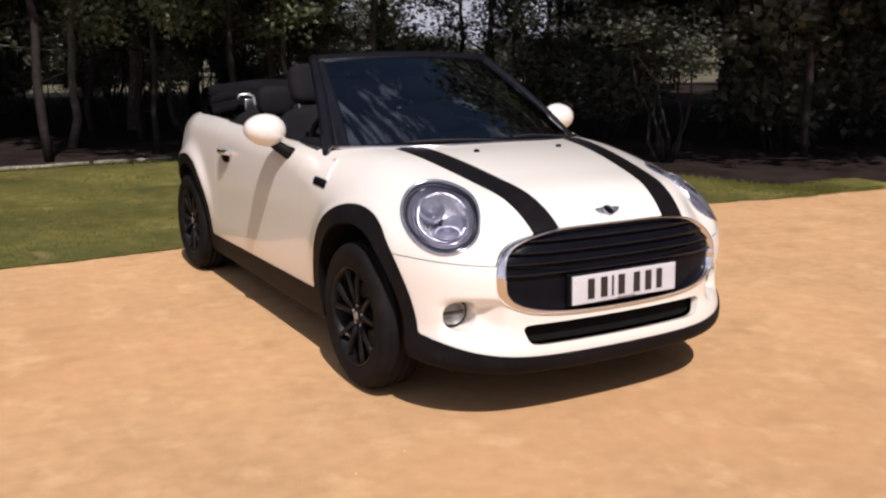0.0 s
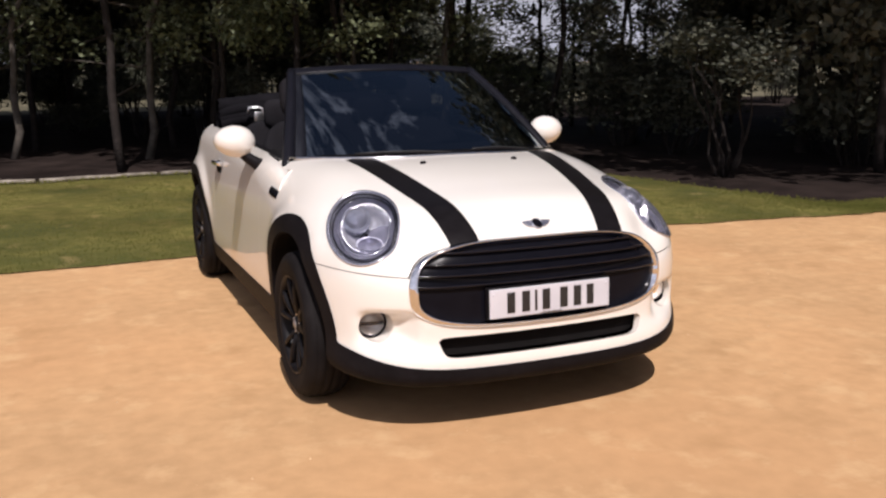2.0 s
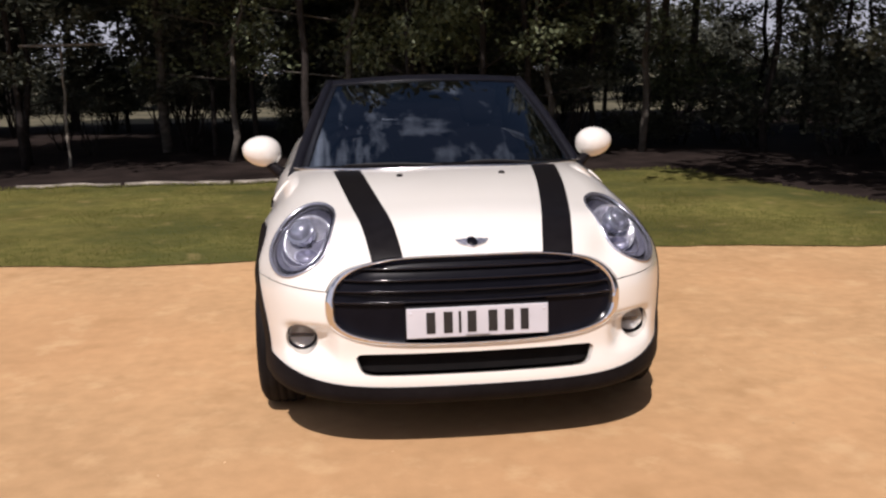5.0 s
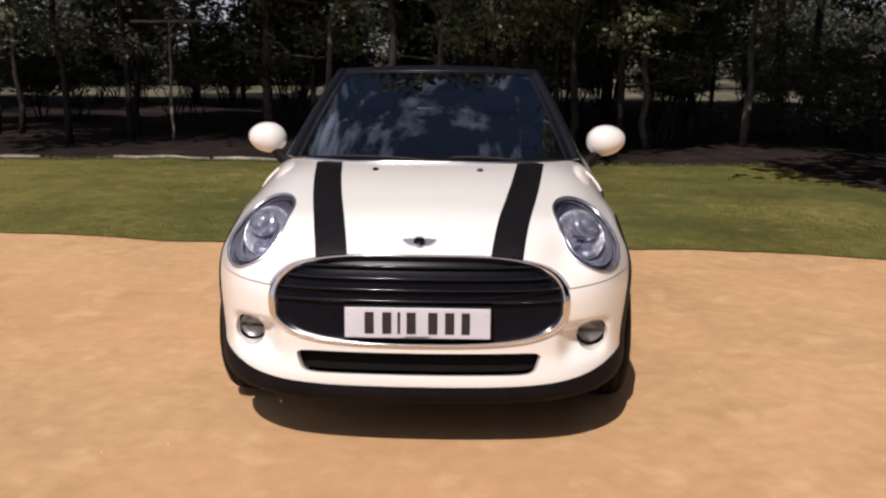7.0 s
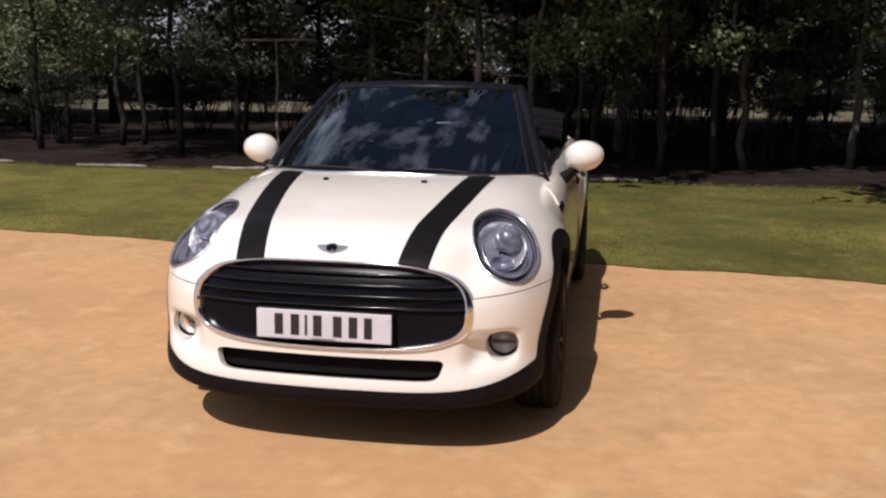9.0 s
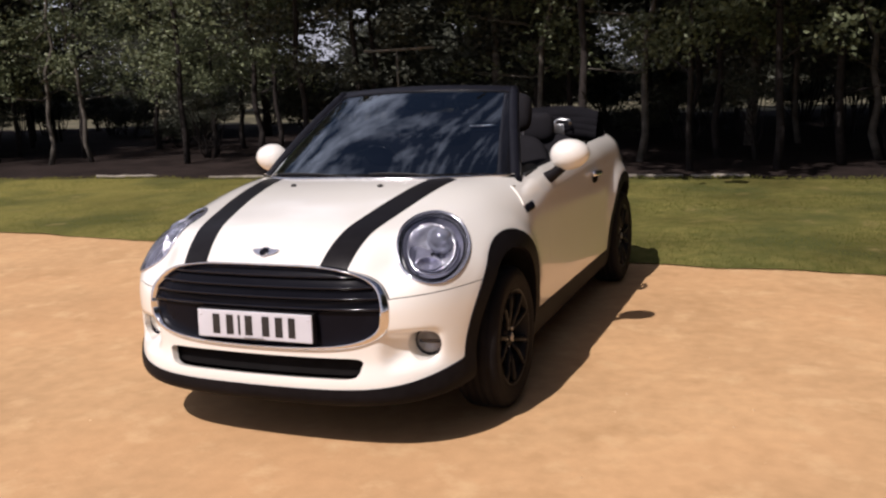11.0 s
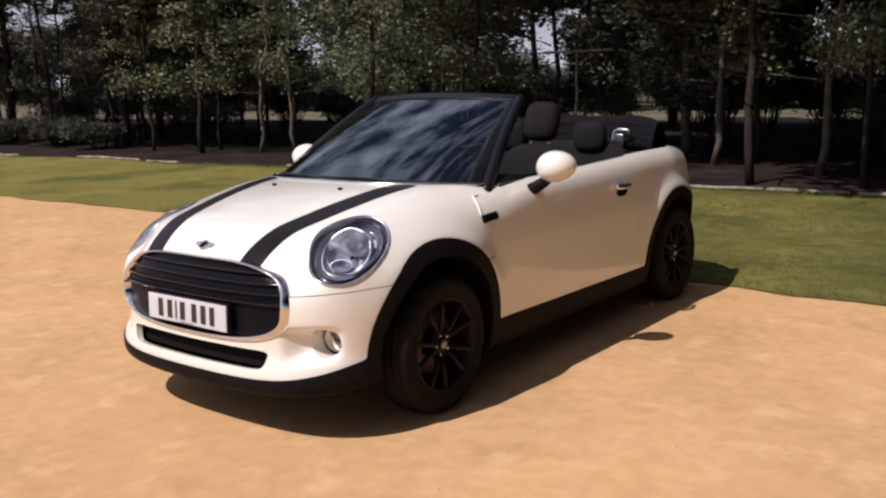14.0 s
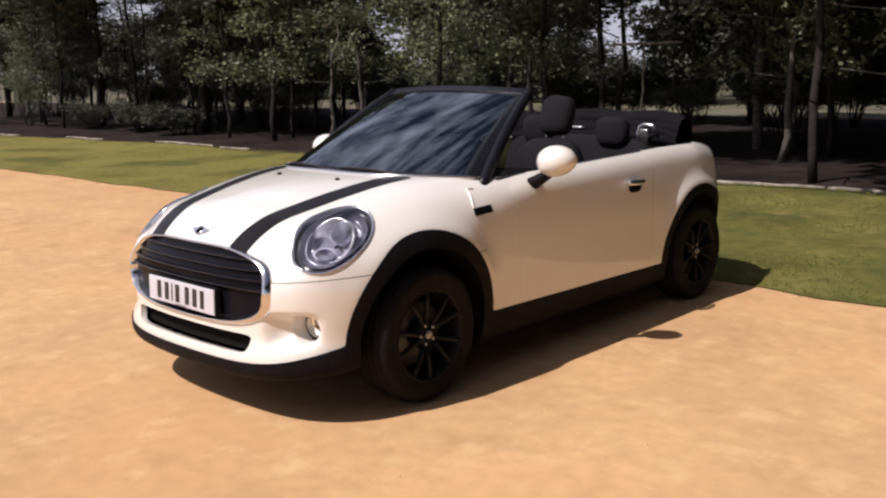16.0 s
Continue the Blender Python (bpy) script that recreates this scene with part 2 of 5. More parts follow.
def arch_rear(y, z):
    return np.sqrt(((y - 2.495) / 0.435) ** 2 + ((z - 0.315) / 0.432) ** 2) - 1


def hood_height(x, y):
    top = ramp(y, [(-0.8, 0.625), (-0.7, 0.725), (-0.62, 0.79), (-0.5, 0.852), (-0.3, 0.91), (0.0, 0.966), (0.25, 0.988),
                   (0.6, 0.992), (1.0, 0.996), (1.7, 1.018), (2.4, 1.032), (2.75, 1.022), (2.95, 0.985), (3.2, 0.93)])
    x = np.abs(x)
    return top - (0.06 + 0.07 * step(0.25, -0.3, y)) * x ** 2 - 0.16 * x ** 6 * step(0.6, 0.0, y)


def nose_depth(x, z):
    y = ramp(z, [(0.1, -0.64), (0.2, -0.722), (0.28, -0.735), (0.38, -0.716), (0.46, -0.717), (0.6, -0.714), (0.7, -0.688), (0.8, -0.62), (0.95, -0.47)])
    x = np.abs(x)
    wide = np.where(x < 0.54, 0.10, 0.13)
    high = np.where(z < 0.74, 0.08, 0.12)
    lamp_hollow = 0.072 * np.exp(-((x - 0.54) / wide) ** 2 - ((z - 0.74) / high) ** 2)
    scoop = 0.064 * np.exp(-((x - 0.612) / 0.082) ** 4 - ((z - 0.432) / np.where(z > 0.432, 0.052, 0.072)) ** 4)
    return y + 0.13 * x ** 2 + 0.93 * x ** 6 + lamp_hollow + scoop


def side_width(y, z):
    w = 0.819 - 0.38 * np.maximum(z - 0.62, 0) ** 2 - 0.6 * np.maximum(0.42 - z, 0) ** 2
    w = w - 0.05 * step(2.3, 3.1, y) ** 2 - 0.004 * step(0.3, -0.5, y)
    w = w - 0.10 * np.maximum(y - 2.55, 0) * step(0.7, 1.0, z)
    for arch, edge in ((arch_front, 0.026), (arch_rear, 0.028)):
        e = arch(y, z)
        w = w + edge * np.exp(-(np.maximum(e, 0) / 0.13) ** 2) * step(0.34, 0.68, z)
    return w


def skin(x, y, z):
    """Below zero inside the car's skin, about the distance to it in metres."""
    soft = 0.24 - 0.13 * step(0.15, 0.9, y)
    f = smax(z - hood_height(x, y), (np.abs(x) - side_width(y, z)), soft)
    f = smax(f, (nose_depth(x, z) - y) * 0.9, 0.09)
    f = smax(f, y - (3.07 - 0.10 * x ** 2 - 0.6 * np.abs(x) ** 6), 0.12)
    return smax(f, 0.165 + 0.030 * step(0.35, -0.15, y) + 0.05 * np.abs(x / 0.8) ** 4 * step(0.2, -0.3, y) - z, 0.05)

# ---- tools for building ----
def part(name, geo, material, parent=None, label="", smooth=True, normals=None):
    """Links vertices and faces as one mesh object under a thing or a part."""
    verts, faces = geo
    me = bpy.data.meshes.new(name)
    me.from_pydata([tuple(map(float, v)) for v in verts], [], [tuple(map(int, f)) for f in faces])
    me.materials.append(material)
    me.polygons.foreach_set("use_smooth", [smooth] * len(me.polygons))
    if normals is not None:
        me.normals_split_custom_set_from_vertices([tuple(map(float, n)) for n in normals])
    ob = new(name, me)
    ob.parent = parent
    if label:
        ob["label"] = label
    return ob


def from_bm(bm):
    bm.verts.index_update()
    out = [tuple(v.co) for v in bm.verts], [[v.index for v in f.verts] for f in bm.faces]
    bm.free()
    return out


def rounded_box(lo, hi, edge=0.01, segments=2):
    bm = bmesh.new()
    bmesh.ops.create_cube(bm, size=1)
    for v in bm.verts:
        v.co = Vector([(a + b) / 2 + c * (b - a) for a, b, c in zip(lo, hi, v.co)])
    if edge:
        bmesh.ops.bevel(bm, geom=bm.edges[:], offset=edge, segments=segments, affect="EDGES", profile=0.5)
    return from_bm(bm)


def place(geo, m):
    return [m @ Vector(v) for v in geo[0]], geo[1]


def joined(*geos):
    verts, faces = [], []
    for v, f in geos:
        n = len(verts)
        verts += list(v)
        faces += [[i + n for i in face] for face in f]
    return verts, faces


def pillow(centre, size, e1=0.6, e2=0.6, n=20, squash=None):
    """A super-ellipsoid; squash(v) may bend it, v running from -1 to 1 on each axis."""
    power = lambda c, e: math.copysign(abs(c) ** e, c)
    verts, faces = [], []
    for i in range(n + 1):
        a = -math.pi / 2 + math.pi * i / n
        for j in range(2 * n):
            b = math.pi * j / n
            v = Vector((power(math.cos(a), e1) * power(math.cos(b), e2), power(math.cos(a), e1) * power(math.sin(b), e2), power(math.sin(a), e1)))
            if squash:
                v = Vector(squash(v))
            verts.append(Vector(centre) + Vector([c * s / 2 for c, s in zip(v, size)]))
    for i in range(n):
        for j in range(2 * n):
            k = (j + 1) % (2 * n)
            faces.append([i * 2 * n + j, i * 2 * n + k, (i + 1) * 2 * n + k, (i + 1) * 2 * n + j])
    return verts, faces


def lathe(profile, n=48, axis="x"):
    """Turns a profile of (radius, height along the axis)."""
    verts, faces = [], []
    for r, h in profile:
        for j in range(n):
            a = 2 * math.pi * j / n
            c, s = r * math.cos(a), r * math.sin(a)
            verts.append({"x": (h, c, s), "y": (c, h, s), "z": (c, s, h)}[axis])
    for i in range(len(profile) - 1):
        for j in range(n):
            k = (j + 1) % n
            faces.append([i * n + j, i * n + k, (i + 1) * n + k, (i + 1) * n + j])
    return verts, faces


def tube(points, radius, n=10, closed=False, flat=1.0):
    """A round bar along points; radius may be a number or one for each point."""
    pts = [Vector(p) for p in points]
    m = len(pts)
    radii = radius if isinstance(radius, (list, tuple)) else [radius] * m
    verts, faces, side = [], [], None
    for i, p in enumerate(pts):
        ahead = (pts[(i + 1) % m] - pts[i - 1]) if closed or 0 < i < m - 1 else (pts[1] - pts[0] if i == 0 else pts[-1] - pts[-2])
        ahead.normalize()
        side = ahead.orthogonal() if side is None else side - ahead * side.dot(ahead)
        side.normalize()
        up = ahead.cross(side)
        for j in range(n):
            a = 2 * math.pi * j / n
            verts.append(p + (side * math.cos(a) + up * math.sin(a) * flat) * radii[i])
    for i in range(m if closed else m - 1):
        for j in range(n):
            k, q = (j + 1) % n, (i + 1) % m
            faces.append([i * n + j, i * n + k, q * n + k, q * n + j])
    if not closed:
        faces += [list(range(n))[::-1], list(range((m - 1) * n, m * n))]
    return verts, faces


def grid(fn, nu, nv, closed_u=False):
    """A sheet fn(u, v), u and v from 0 to 1."""
    verts = [fn(i / nu, j / nv) for j in range(nv + 1) for i in range(nu if closed_u else nu + 1)]
    w = nu if closed_u else nu + 1
    faces = [[j * w + i, j * w + (i + 1) % w, (j + 1) * w + (i + 1) % w, (j + 1) * w + i] for j in range(nv) for i in range(nu)]
    return verts, faces


def slab(geo, offset):
    """Gives an open sheet thickness by an offset vector or a function of its vertices."""
    verts, faces = [Vector(v) for v in geo[0]], geo[1]
    n = len(verts)
    move = offset if callable(offset) else (lambda v: Vector(offset))
    seen = {}
    for f in faces:
        for a, b in zip(f, f[1:] + f[:1]):
            seen[(a, b)] = seen.get((a, b), 0) + 1
    rim = [e for e in seen if (e[1], e[0]) not in seen]
    return (verts + [v + move(v) for v in verts],
            faces + [[i + n for i in f[::-1]] for f in faces] + [[b, a, a + n, b + n] for a, b in rim])


# ---- ground: sandy gravel, lawn, wood floor, far field ----
@functools.lru_cache(None)
def wob_at(k, s, seed):
    return noise.noise(Vector((k * 0.02 * s, seed, 0.37)))


def wob(x, s, seed=0.0):
    return wob_at(round(x * 50), s, seed)


def ease(a, b, v):
    s = min(1.0, max(0.0, (v - a) / (b - a)))
    return s * s * (3 - 2 * s)


def lawn_near(x):
    return 3.02 + 0.13 * ease(-0.8, -2.4, x) + 0.37 * ease(-2, -6, x) - 0.62 * ease(0.3, 6.5, x) + 0.10 * wob(x, 0.9, 1) + 0.05 * wob(x, 4, 2) + 0.02 * wob(x, 14, 3)


def lawn_far(x):
    return 8.25 + 0.25 * wob(x, 0.5, 5) + 0.12 * wob(x, 2.5, 6) - 0.7 * ease(-14, -22, x) - 5.3 * ease(4.0, 5.3, x)


def ground_height(x, y):
    """Gently uneven; nearly flat under the car."""
    far = min(1.0, max(0.0, math.hypot(x, y - 1.2) - 2.6) / 3)
    return far * (0.018 * noise.noise(Vector((x * 0.35, y * 0.35, 1))) + 0.006 * noise.noise(Vector((x * 1.6, y * 1.6, 4))))


ax_x = sorted(set([-1500, -600, -250, -120, -70, -45] + list(np.arange(-30, 20.1, 0.5)) + [26, 45, 70, 120, 250, 600, 1500]))
ax_y = sorted(set([-1500, -600, -250, -100, -50, -25] + list(np.arange(-12, 12.1, 0.4)) + [14, 18, 24, 34, 50, 80, 120, 250, 600, 1500]))
gv = [(x, y, ground_height(x, y) if abs(x) < 40 and abs(y) < 13 else 0.0) for y in ax_y for x in ax_x]
gw = len(ax_x)
gf = [[j * gw + i, j * gw + i + 1, (j + 1) * gw + i + 1, (j + 1) * gw + i] for j in range(len(ax_y) - 1) for i in range(gw - 1)]
tagged(part("ground", (gv, gf), M["sand"]), "orange tan sandy gravel, compacted and mottled", "ground", kind="structure")


def sheet(name, x0, x1, nx, near, far, ny, lift, material_used, label):
    def at(u, v):
        x = x0 + (x1 - x0) * u
        y = near(x) + max(0.02, far(x) - near(x)) * v
        edge = min(1, v * 14, (1 - v) * 14)
        return (x, y, ground_height(x, min(y, 12)) * (1 if y < 13 else 0) + lift * (0.25 + 0.75 * edge) + 0.02 * edge * noise.noise(Vector((x * 0.9, y * 0.9, 7))))
    return tagged(part(name, grid(at, nx, ny), material_used), label, "ground", kind="structure")


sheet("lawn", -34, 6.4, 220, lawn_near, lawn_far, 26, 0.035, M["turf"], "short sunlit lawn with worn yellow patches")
sheet("wood_floor", -60, 45, 160, lambda x: lawn_far(x) - 0.06 if x < 5.6 else lawn_near(x), lambda x: 25.0, 30, 0.03, M["earth"], "dark earth and leaf litter under the trees, shade put into its colour")
sheet("far_field", -1200, 1200, 40, lambda x: 24.5, lambda x: 900.0, 20, 0.05, M["field"], "dry sunlit field beyond the wood")

# grass blades, denser along the near edge
rng = random.Random(11)
bv, bf, bn_up = [], [], []


def blade(x, y, z, h, w, lean):
    a = rng.choice((0, math.pi)) + rng.uniform(-0.9, 0.9)
    dx, dy = math.cos(a) * w, math.sin(a) * w
    lx, ly = rng.uniform(-lean, lean) * h, rng.uniform(-lean, lean) * h
    n = len(bv)
    bv.extend([(x - dx, y - dy, z), (x + dx, y + dy, z), (x + lx * 0.5 + dx * 0.6, y + ly * 0.5 + dy * 0.6, z + h * 0.6), (x + lx * 1.4, y + ly * 1.4, z + h)])
    bf.append((n, n + 1, n + 2, n + 3) if dx > 0 else (n + 3, n + 2, n + 1, n))
    bn_up.extend([Vector((rng.uniform(-0.3, 0.1), rng.uniform(-0.5, 0.0), 1)).normalized()] * 4)


for _ in range(75000):
    x = 6.2 - 20.0 * rng.random() ** 1.25
    near, far = lawn_near(x), lawn_far(x)
    if far - near < 0.1:
        continue
    v = rng.random() ** 1.3
    y = near - 0.05 + (far - near + 0.05) * v
    tuft = 0.5 + 0.5 * noise.noise(Vector((x * 1.1, y * 1.1, 3)))
    if rng.random() > 0.35 + 0.9 * tuft:
        continue
    h = (0.010 + 0.020 * tuft * rng.random()) * (1.0 + 0.9 * (v > 0.93))
    blade(x, y, ground_height(x, y) + 0.012 + 0.02 * min(1, v * 14), h, 0.002 + 0.003 * rng.random() + 0.002 * v, 0.6)
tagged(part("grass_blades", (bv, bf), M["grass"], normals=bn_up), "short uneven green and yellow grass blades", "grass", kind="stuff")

# loose stones on the gravel
pv, pf = [], []
for _ in range(1300):
    x, y = rng.uniform(-5.5, 6.5), rng.uniform(-3.4, 3.0)
    if rng.random() > 0.4 + 0.6 * noise.noise(Vector((x, y, 9))):
        continue
    r = 0.0025 + 0.0055 * rng.random() ** 3
    z, n = ground_height(x, y) + r * 0.25, len(pv)
    a = rng.uniform(0, 6.28)
    for k in range(5):
        pv.append((x + r * math.cos(a + k * 1.257) * rng.uniform(0.7, 1.3), y + r * math.sin(a + k * 1.257) * rng.uniform(0.7, 1.3), z - r * 0.4))
    pv.append((x, y, z + r * rng.uniform(0.4, 0.8)))
    pf += [(n + k, n + (k + 1) % 5, n + 5) for k in range(5)]
tagged(part("loose_stones", (pv, pf), M["pebble"], smooth=False), "small loose stones scattered on the gravel", "gravel", kind="stuff")

# ---- the wood ----
def open_glade(x, y):
    """Gaps that reach down to the horizon."""
    d = y - 9
    return y > 10.5 and (abs(x - 7.0 - 0.66 * d) < 1.0 + 0.10 * d or abs(x - 5.2 - 0.58 * d) < 0.6 + 0.10 * d or abs(x + 8.8 + 0.95 * d) < 0.7 + 0.07 * d)


def glade(x, y):
    """Gaps in the wood through which the sky and the far field show."""
    if y < 10.5:
        return False
    d = y - 9
    return open_glade(x, y) or (abs(x + 3.2 + 0.30 * d) < 0.3 + 0.05 * d or abs(x + 0.30 * d) < 0.4 + 0.05 * d or abs(x + 4.2 + 0.58 * d) < 0.9 + 0.06 * d)


def leaves(spots, count, size, spread, seed, droop=0.3):
    """Many small folded leaves in clumps round the given spots (place, radius)."""
    r = random.Random(seed)
    verts, faces = [], []
    total = sum(s[1] ** 2 for s in spots)
    for place_at, radius in spots:
        clumps = max(3, int(count * radius ** 2 / total / 7))
        for _ in range(clumps):
            d = Vector((r.gauss(0, 1), r.gauss(0, 1), r.gauss(0, 0.8)))
            c = Vector(place_at) + d.normalized() * radius * r.random() ** 0.45
            for _ in range(7):
                p = c + Vector((r.gauss(0, spread), r.gauss(0, spread), r.gauss(0, spread * 0.6)))
                a = Vector((r.gauss(0, 1), r.gauss(0, 1), r.gauss(-droop, 0.6))).normalized()
                b = a.cross(Vector((r.gauss(0, 1), r.gauss(0, 1), r.gauss(0, 1)))).normalized()
                s = size * r.uniform(0.6, 1.3)
                up = a.cross(b) * s * 0.12
                n = len(verts)
                verts += [p - a * s * 0.5, p + b * s * 0.28 + up, p + a * s * 0.5, p - b * s * 0.28 + up]
                faces += [(n, n + 1, n + 2), (n, n + 2, n + 3)]
    return verts, faces


def bent(start, end, r0, r1, seed, n=7, wander=0.06):
    r = random.Random(seed)
    start, end = Vector(start), Vector(end)
    length = (end - start).length
    pts = [start.lerp(end, i / n) + Vector((r.uniform(-1, 1), r.uniform(-1, 1), 0)) * wander * length * 0.3 * (0 < i < n) for i in range(n + 1)]
    return tube(pts, [r0 + (r1 - r0) * i / n for i in range(n + 1)], 9)


def make_tree(seed, height, crown, bark, leaf, trunk_r, first):
    """A tall tree: bare lower trunk, limbs, and a wide crown from `first` metres up."""
    r = random.Random(seed)
    tree = new("tree")
    trunk = part("trunk", bent((0, 0, -0.1), (r.uniform(-0.4, 0.4), r.uniform(-0.3, 0.3), height * 0.9), trunk_r, trunk_r * 0.25, seed, 12, 0.011), bark, tree, "bare upright trunk")
    spots = []
    for k in range(11):
        z = first + (height * 0.85 - first) * k / 10
        a = k * 2.4 + r.uniform(-0.4, 0.4)
        reach = crown * (0.55 + 0.45 * math.sin(math.pi * min(1, 0.25 + k / 12))) * r.uniform(0.75, 1.1)
        end = Vector((math.cos(a) * reach, math.sin(a) * reach, z + r.uniform(0.3, 1.2)))
        part("limb", bent((0, 0, z - 0.3), end, trunk_r * 0.35, 0.02, seed * 31 + k), bark, trunk)
        spots += [(end * 0.95 + Vector((0, 0, 0.1)), crown * 0.34), (end * 0.55 + Vector((0, 0, z * 0.45 + 0.2)), crown * 0.32)]
    for k in range(5):
        a, z = r.uniform(0, 6.28), r.uniform(0.9, first)
        end = Vector((math.cos(a), math.sin(a), 0)) * r.uniform(0.5, 1.3) + Vector((0, 0, z + r.uniform(-0.2, 0.4)))
        part("dead_branch", bent((0, 0, z), end, 0.018, 0.006, seed * 7 + k), bark, trunk)
    part("crown", leaves(spots, 9500, 0.30, 0.2, seed), leaf, tree, "dense crown, shade put into its dark green colour")
    return tree


def make_bush(seed, width, height, leaf, count, size, full=False):
    r = random.Random(seed)
    bush = new("bush")
    spots = []
    for k in range(7):
        a = r.uniform(0, 6.28)
        end = Vector((math.cos(a) * width * r.uniform(0.1, 0.5), math.sin(a) * width * r.uniform(0.1, 0.4), height * r.uniform(0.45, 0.95)))
        part("stem", bent((end.x * 0.15, end.y * 0.15, -0.05), end, 0.018, 0.005, seed * 13 + k, 5, 0.12), M["bark"], bush)
        spots.append((end, width * r.uniform(0.14, 0.26)))
        if full:
            spots.append((end * 0.66, width * r.uniform(0.15, 0.25)))
        if full == "low":
            spots.append((end * 0.3, width * r.uniform(0.12, 0.22)))
    part("foliage", leaves(spots, count, size, size * 0.9, seed + 5), leaf, bush, "loose leafy twigs")
    return bush


TREE_LABEL = "tall dark tree with bare lower trunk, edge of wood"
kinds = [tagged(make_tree(3, 9.9, 3.9, M["bark"], M["leaf_shaded"], 0.13, 4.7), TREE_LABEL, "tree", "trees of the wood"),
         tagged(make_tree(8, 9.6, 3.6, M["bark"], M["leaf_shaded"], 0.062, 4.7), TREE_LABEL, "tree", "trees of the wood"),
         tagged(make_tree(15, 10.2, 4.0, M["bark_pale"], M["leaf_shaded"], 0.10, 4.6), "tall slim tree with pale grey bark in the wood", "tree", "trees of the wood")]
# the tree at (9.9, 4.3) is unseen, added to shade the right-hand foliage
spots = [(-0.86, 8.85, 1), (2.4, 9.7, 1), (8.8, 7.0, 0), (7.6, 4.5, 1), (9.9, 4.3, 0), (10.6, 6.9, 0), (11.8, 3.9, 1), (15.5, 3.4, 0), (5.6, 12.6, 2), (1.0, 13.0, 2), (16.5, 6.5, 0), (19, 2.5, 1),
         # first four added so their crowns, out of view, shade the wood floor
         (-5.3, 10.9, 1), (-17.6, 10.9, 0), (-20.6, 10.7, 1), (-23.8, 11.2, 0), (-3.6, 13.4, 2), (-6.9, 14.2, 1), (-13.4, 14.6, 2), (-17.0, 14.9, 1), (-21.0, 14.4, 0), (-25.5, 15.0, 2), (-30, 14, 1), (-35, 13, 0),
         (-1.2, 16.6, 1), (3.2, 17.0, 0), (-5.2, 17.2, 2), (-15.5, 16.8, 0), (-9.4, 16.2, 1), (-11.9, 18.2, 0), (-14.2, 19.0, 1), (-1.3, 20.6, 0), (-5.8, 20.4, 1), (-7.4, 21.5, 0), (1.6, 21.0, 1), (-19.5, 17.4, 1), (-24, 17.2, 2), (7.4, 16.4, 2), (11.6, 14.8, 1), (15.5, 11.5, 2),
         # unseen trees added to keep sky light off the car's right side
         (10.4, 2.2, 0), (11.2, -1.4, 1), (10.6, -5.0, 0), (12.0, -8.6, 1), (14.5, 0.4, 2), (14.8, -4.4, 0), (9.6, -11.5, 1)]
rng = random.Random(31)
used = set()
for x, y, k in spots:
    if glade(x, y) and 13.5 < y < 20:
        continue
    m = pose(x, y, 0, 0, 0, rng.uniform(0, 360))
    if k in used:
        copy_thing(kinds[k], m).scale = (1, 1, rng.uniform(0.92, 1.08) * (0.6 if y > 20 or -15 < x < -8 and y > 15 else 0.78 if 0 < y < 13.5 else 1))
    else:
        kinds[k].matrix_basis = m @ Matrix.Diagonal((1, 1, 0.78 if y > 8 else 1, 1))
        used.add(k)
# far trees beyond the field
for i in range(26):
    x, y = -78 + 6.1 * i + rng.uniform(-2, 2), 46 + rng.uniform(-3, 9)
    if glade(x, y) or abs(x - 32) < 8 or abs(x + 28) < 8 or abs(x + 49) < 5:
        continue
    copy_thing(kinds[i % 3], pose(x, y, -2.2, 0, 0, rng.uniform(0, 360)))

bushes = [tagged(make_bush(21, 1.7, 1.7, M["leaf_shaded"], 3400, 0.08, True), "leafy bush under the trees, shade put into its dark leaf colour", "bush", "bushes of the wood"),
          tagged(make_bush(22, 1.4, 2.1, M["leaf_shaded"], 1900, 0.07), "leafy sapling under the trees, shade put into its dark leaf colour", "bush", "bushes of the wood"),
          tagged(make_bush(23, 1.8, 2.3, M["leaf"], 3000, 0.072, True), "bush at the edge of the wood, sunlight put into its lighter green", "bush", "bushes of the wood")]
where = []
for i in range(26):
    x = -27 + 1.5 * i + rng.uniform(-0.4, 0.4)
    k = rng.choice((0, 1, 0, 1, 1))
    where.append((x, 10.2 + rng.random() * 6 if x < 5 else 4.6 + rng.random() * 6, k))
where += [(-17.3, 9.9, 0), (-22.6, 10.4, 0), (-26, 9.9, 2), (-28.5, 9.4, 2), (-31, 9.8, 2), (6.9, 7.6, 0), (6.4, 12.2, 2), (5.5, 11.8, 2), (6.9, 9.0, 0), (8.1, 10.2, 0), (6.4, 10.9, 0), (-19.6, 10.2, 0)]
where += [(-42 + 0.85 * i + rng.uniform(-0.4, 0.4), 19 + rng.uniform(0, 5), 0 if rng.random() < 0.7 else 1) for i in range(84) if rng.random() > 0.07]
used = set()
for x, y, k in where:
    m = pose(x, y, 0, 0, 0, rng.uniform(0, 360))
    if k in used:
        copy_thing(bushes[k], m).scale = (rng.uniform(0.8, 1.35),) * 2 + (rng.uniform(0.7, 1.1) * (0.6 if y < 17 and -24 < x < 5 else 1),)
    else:
        bushes[k].matrix_basis = m
        used.add(k)

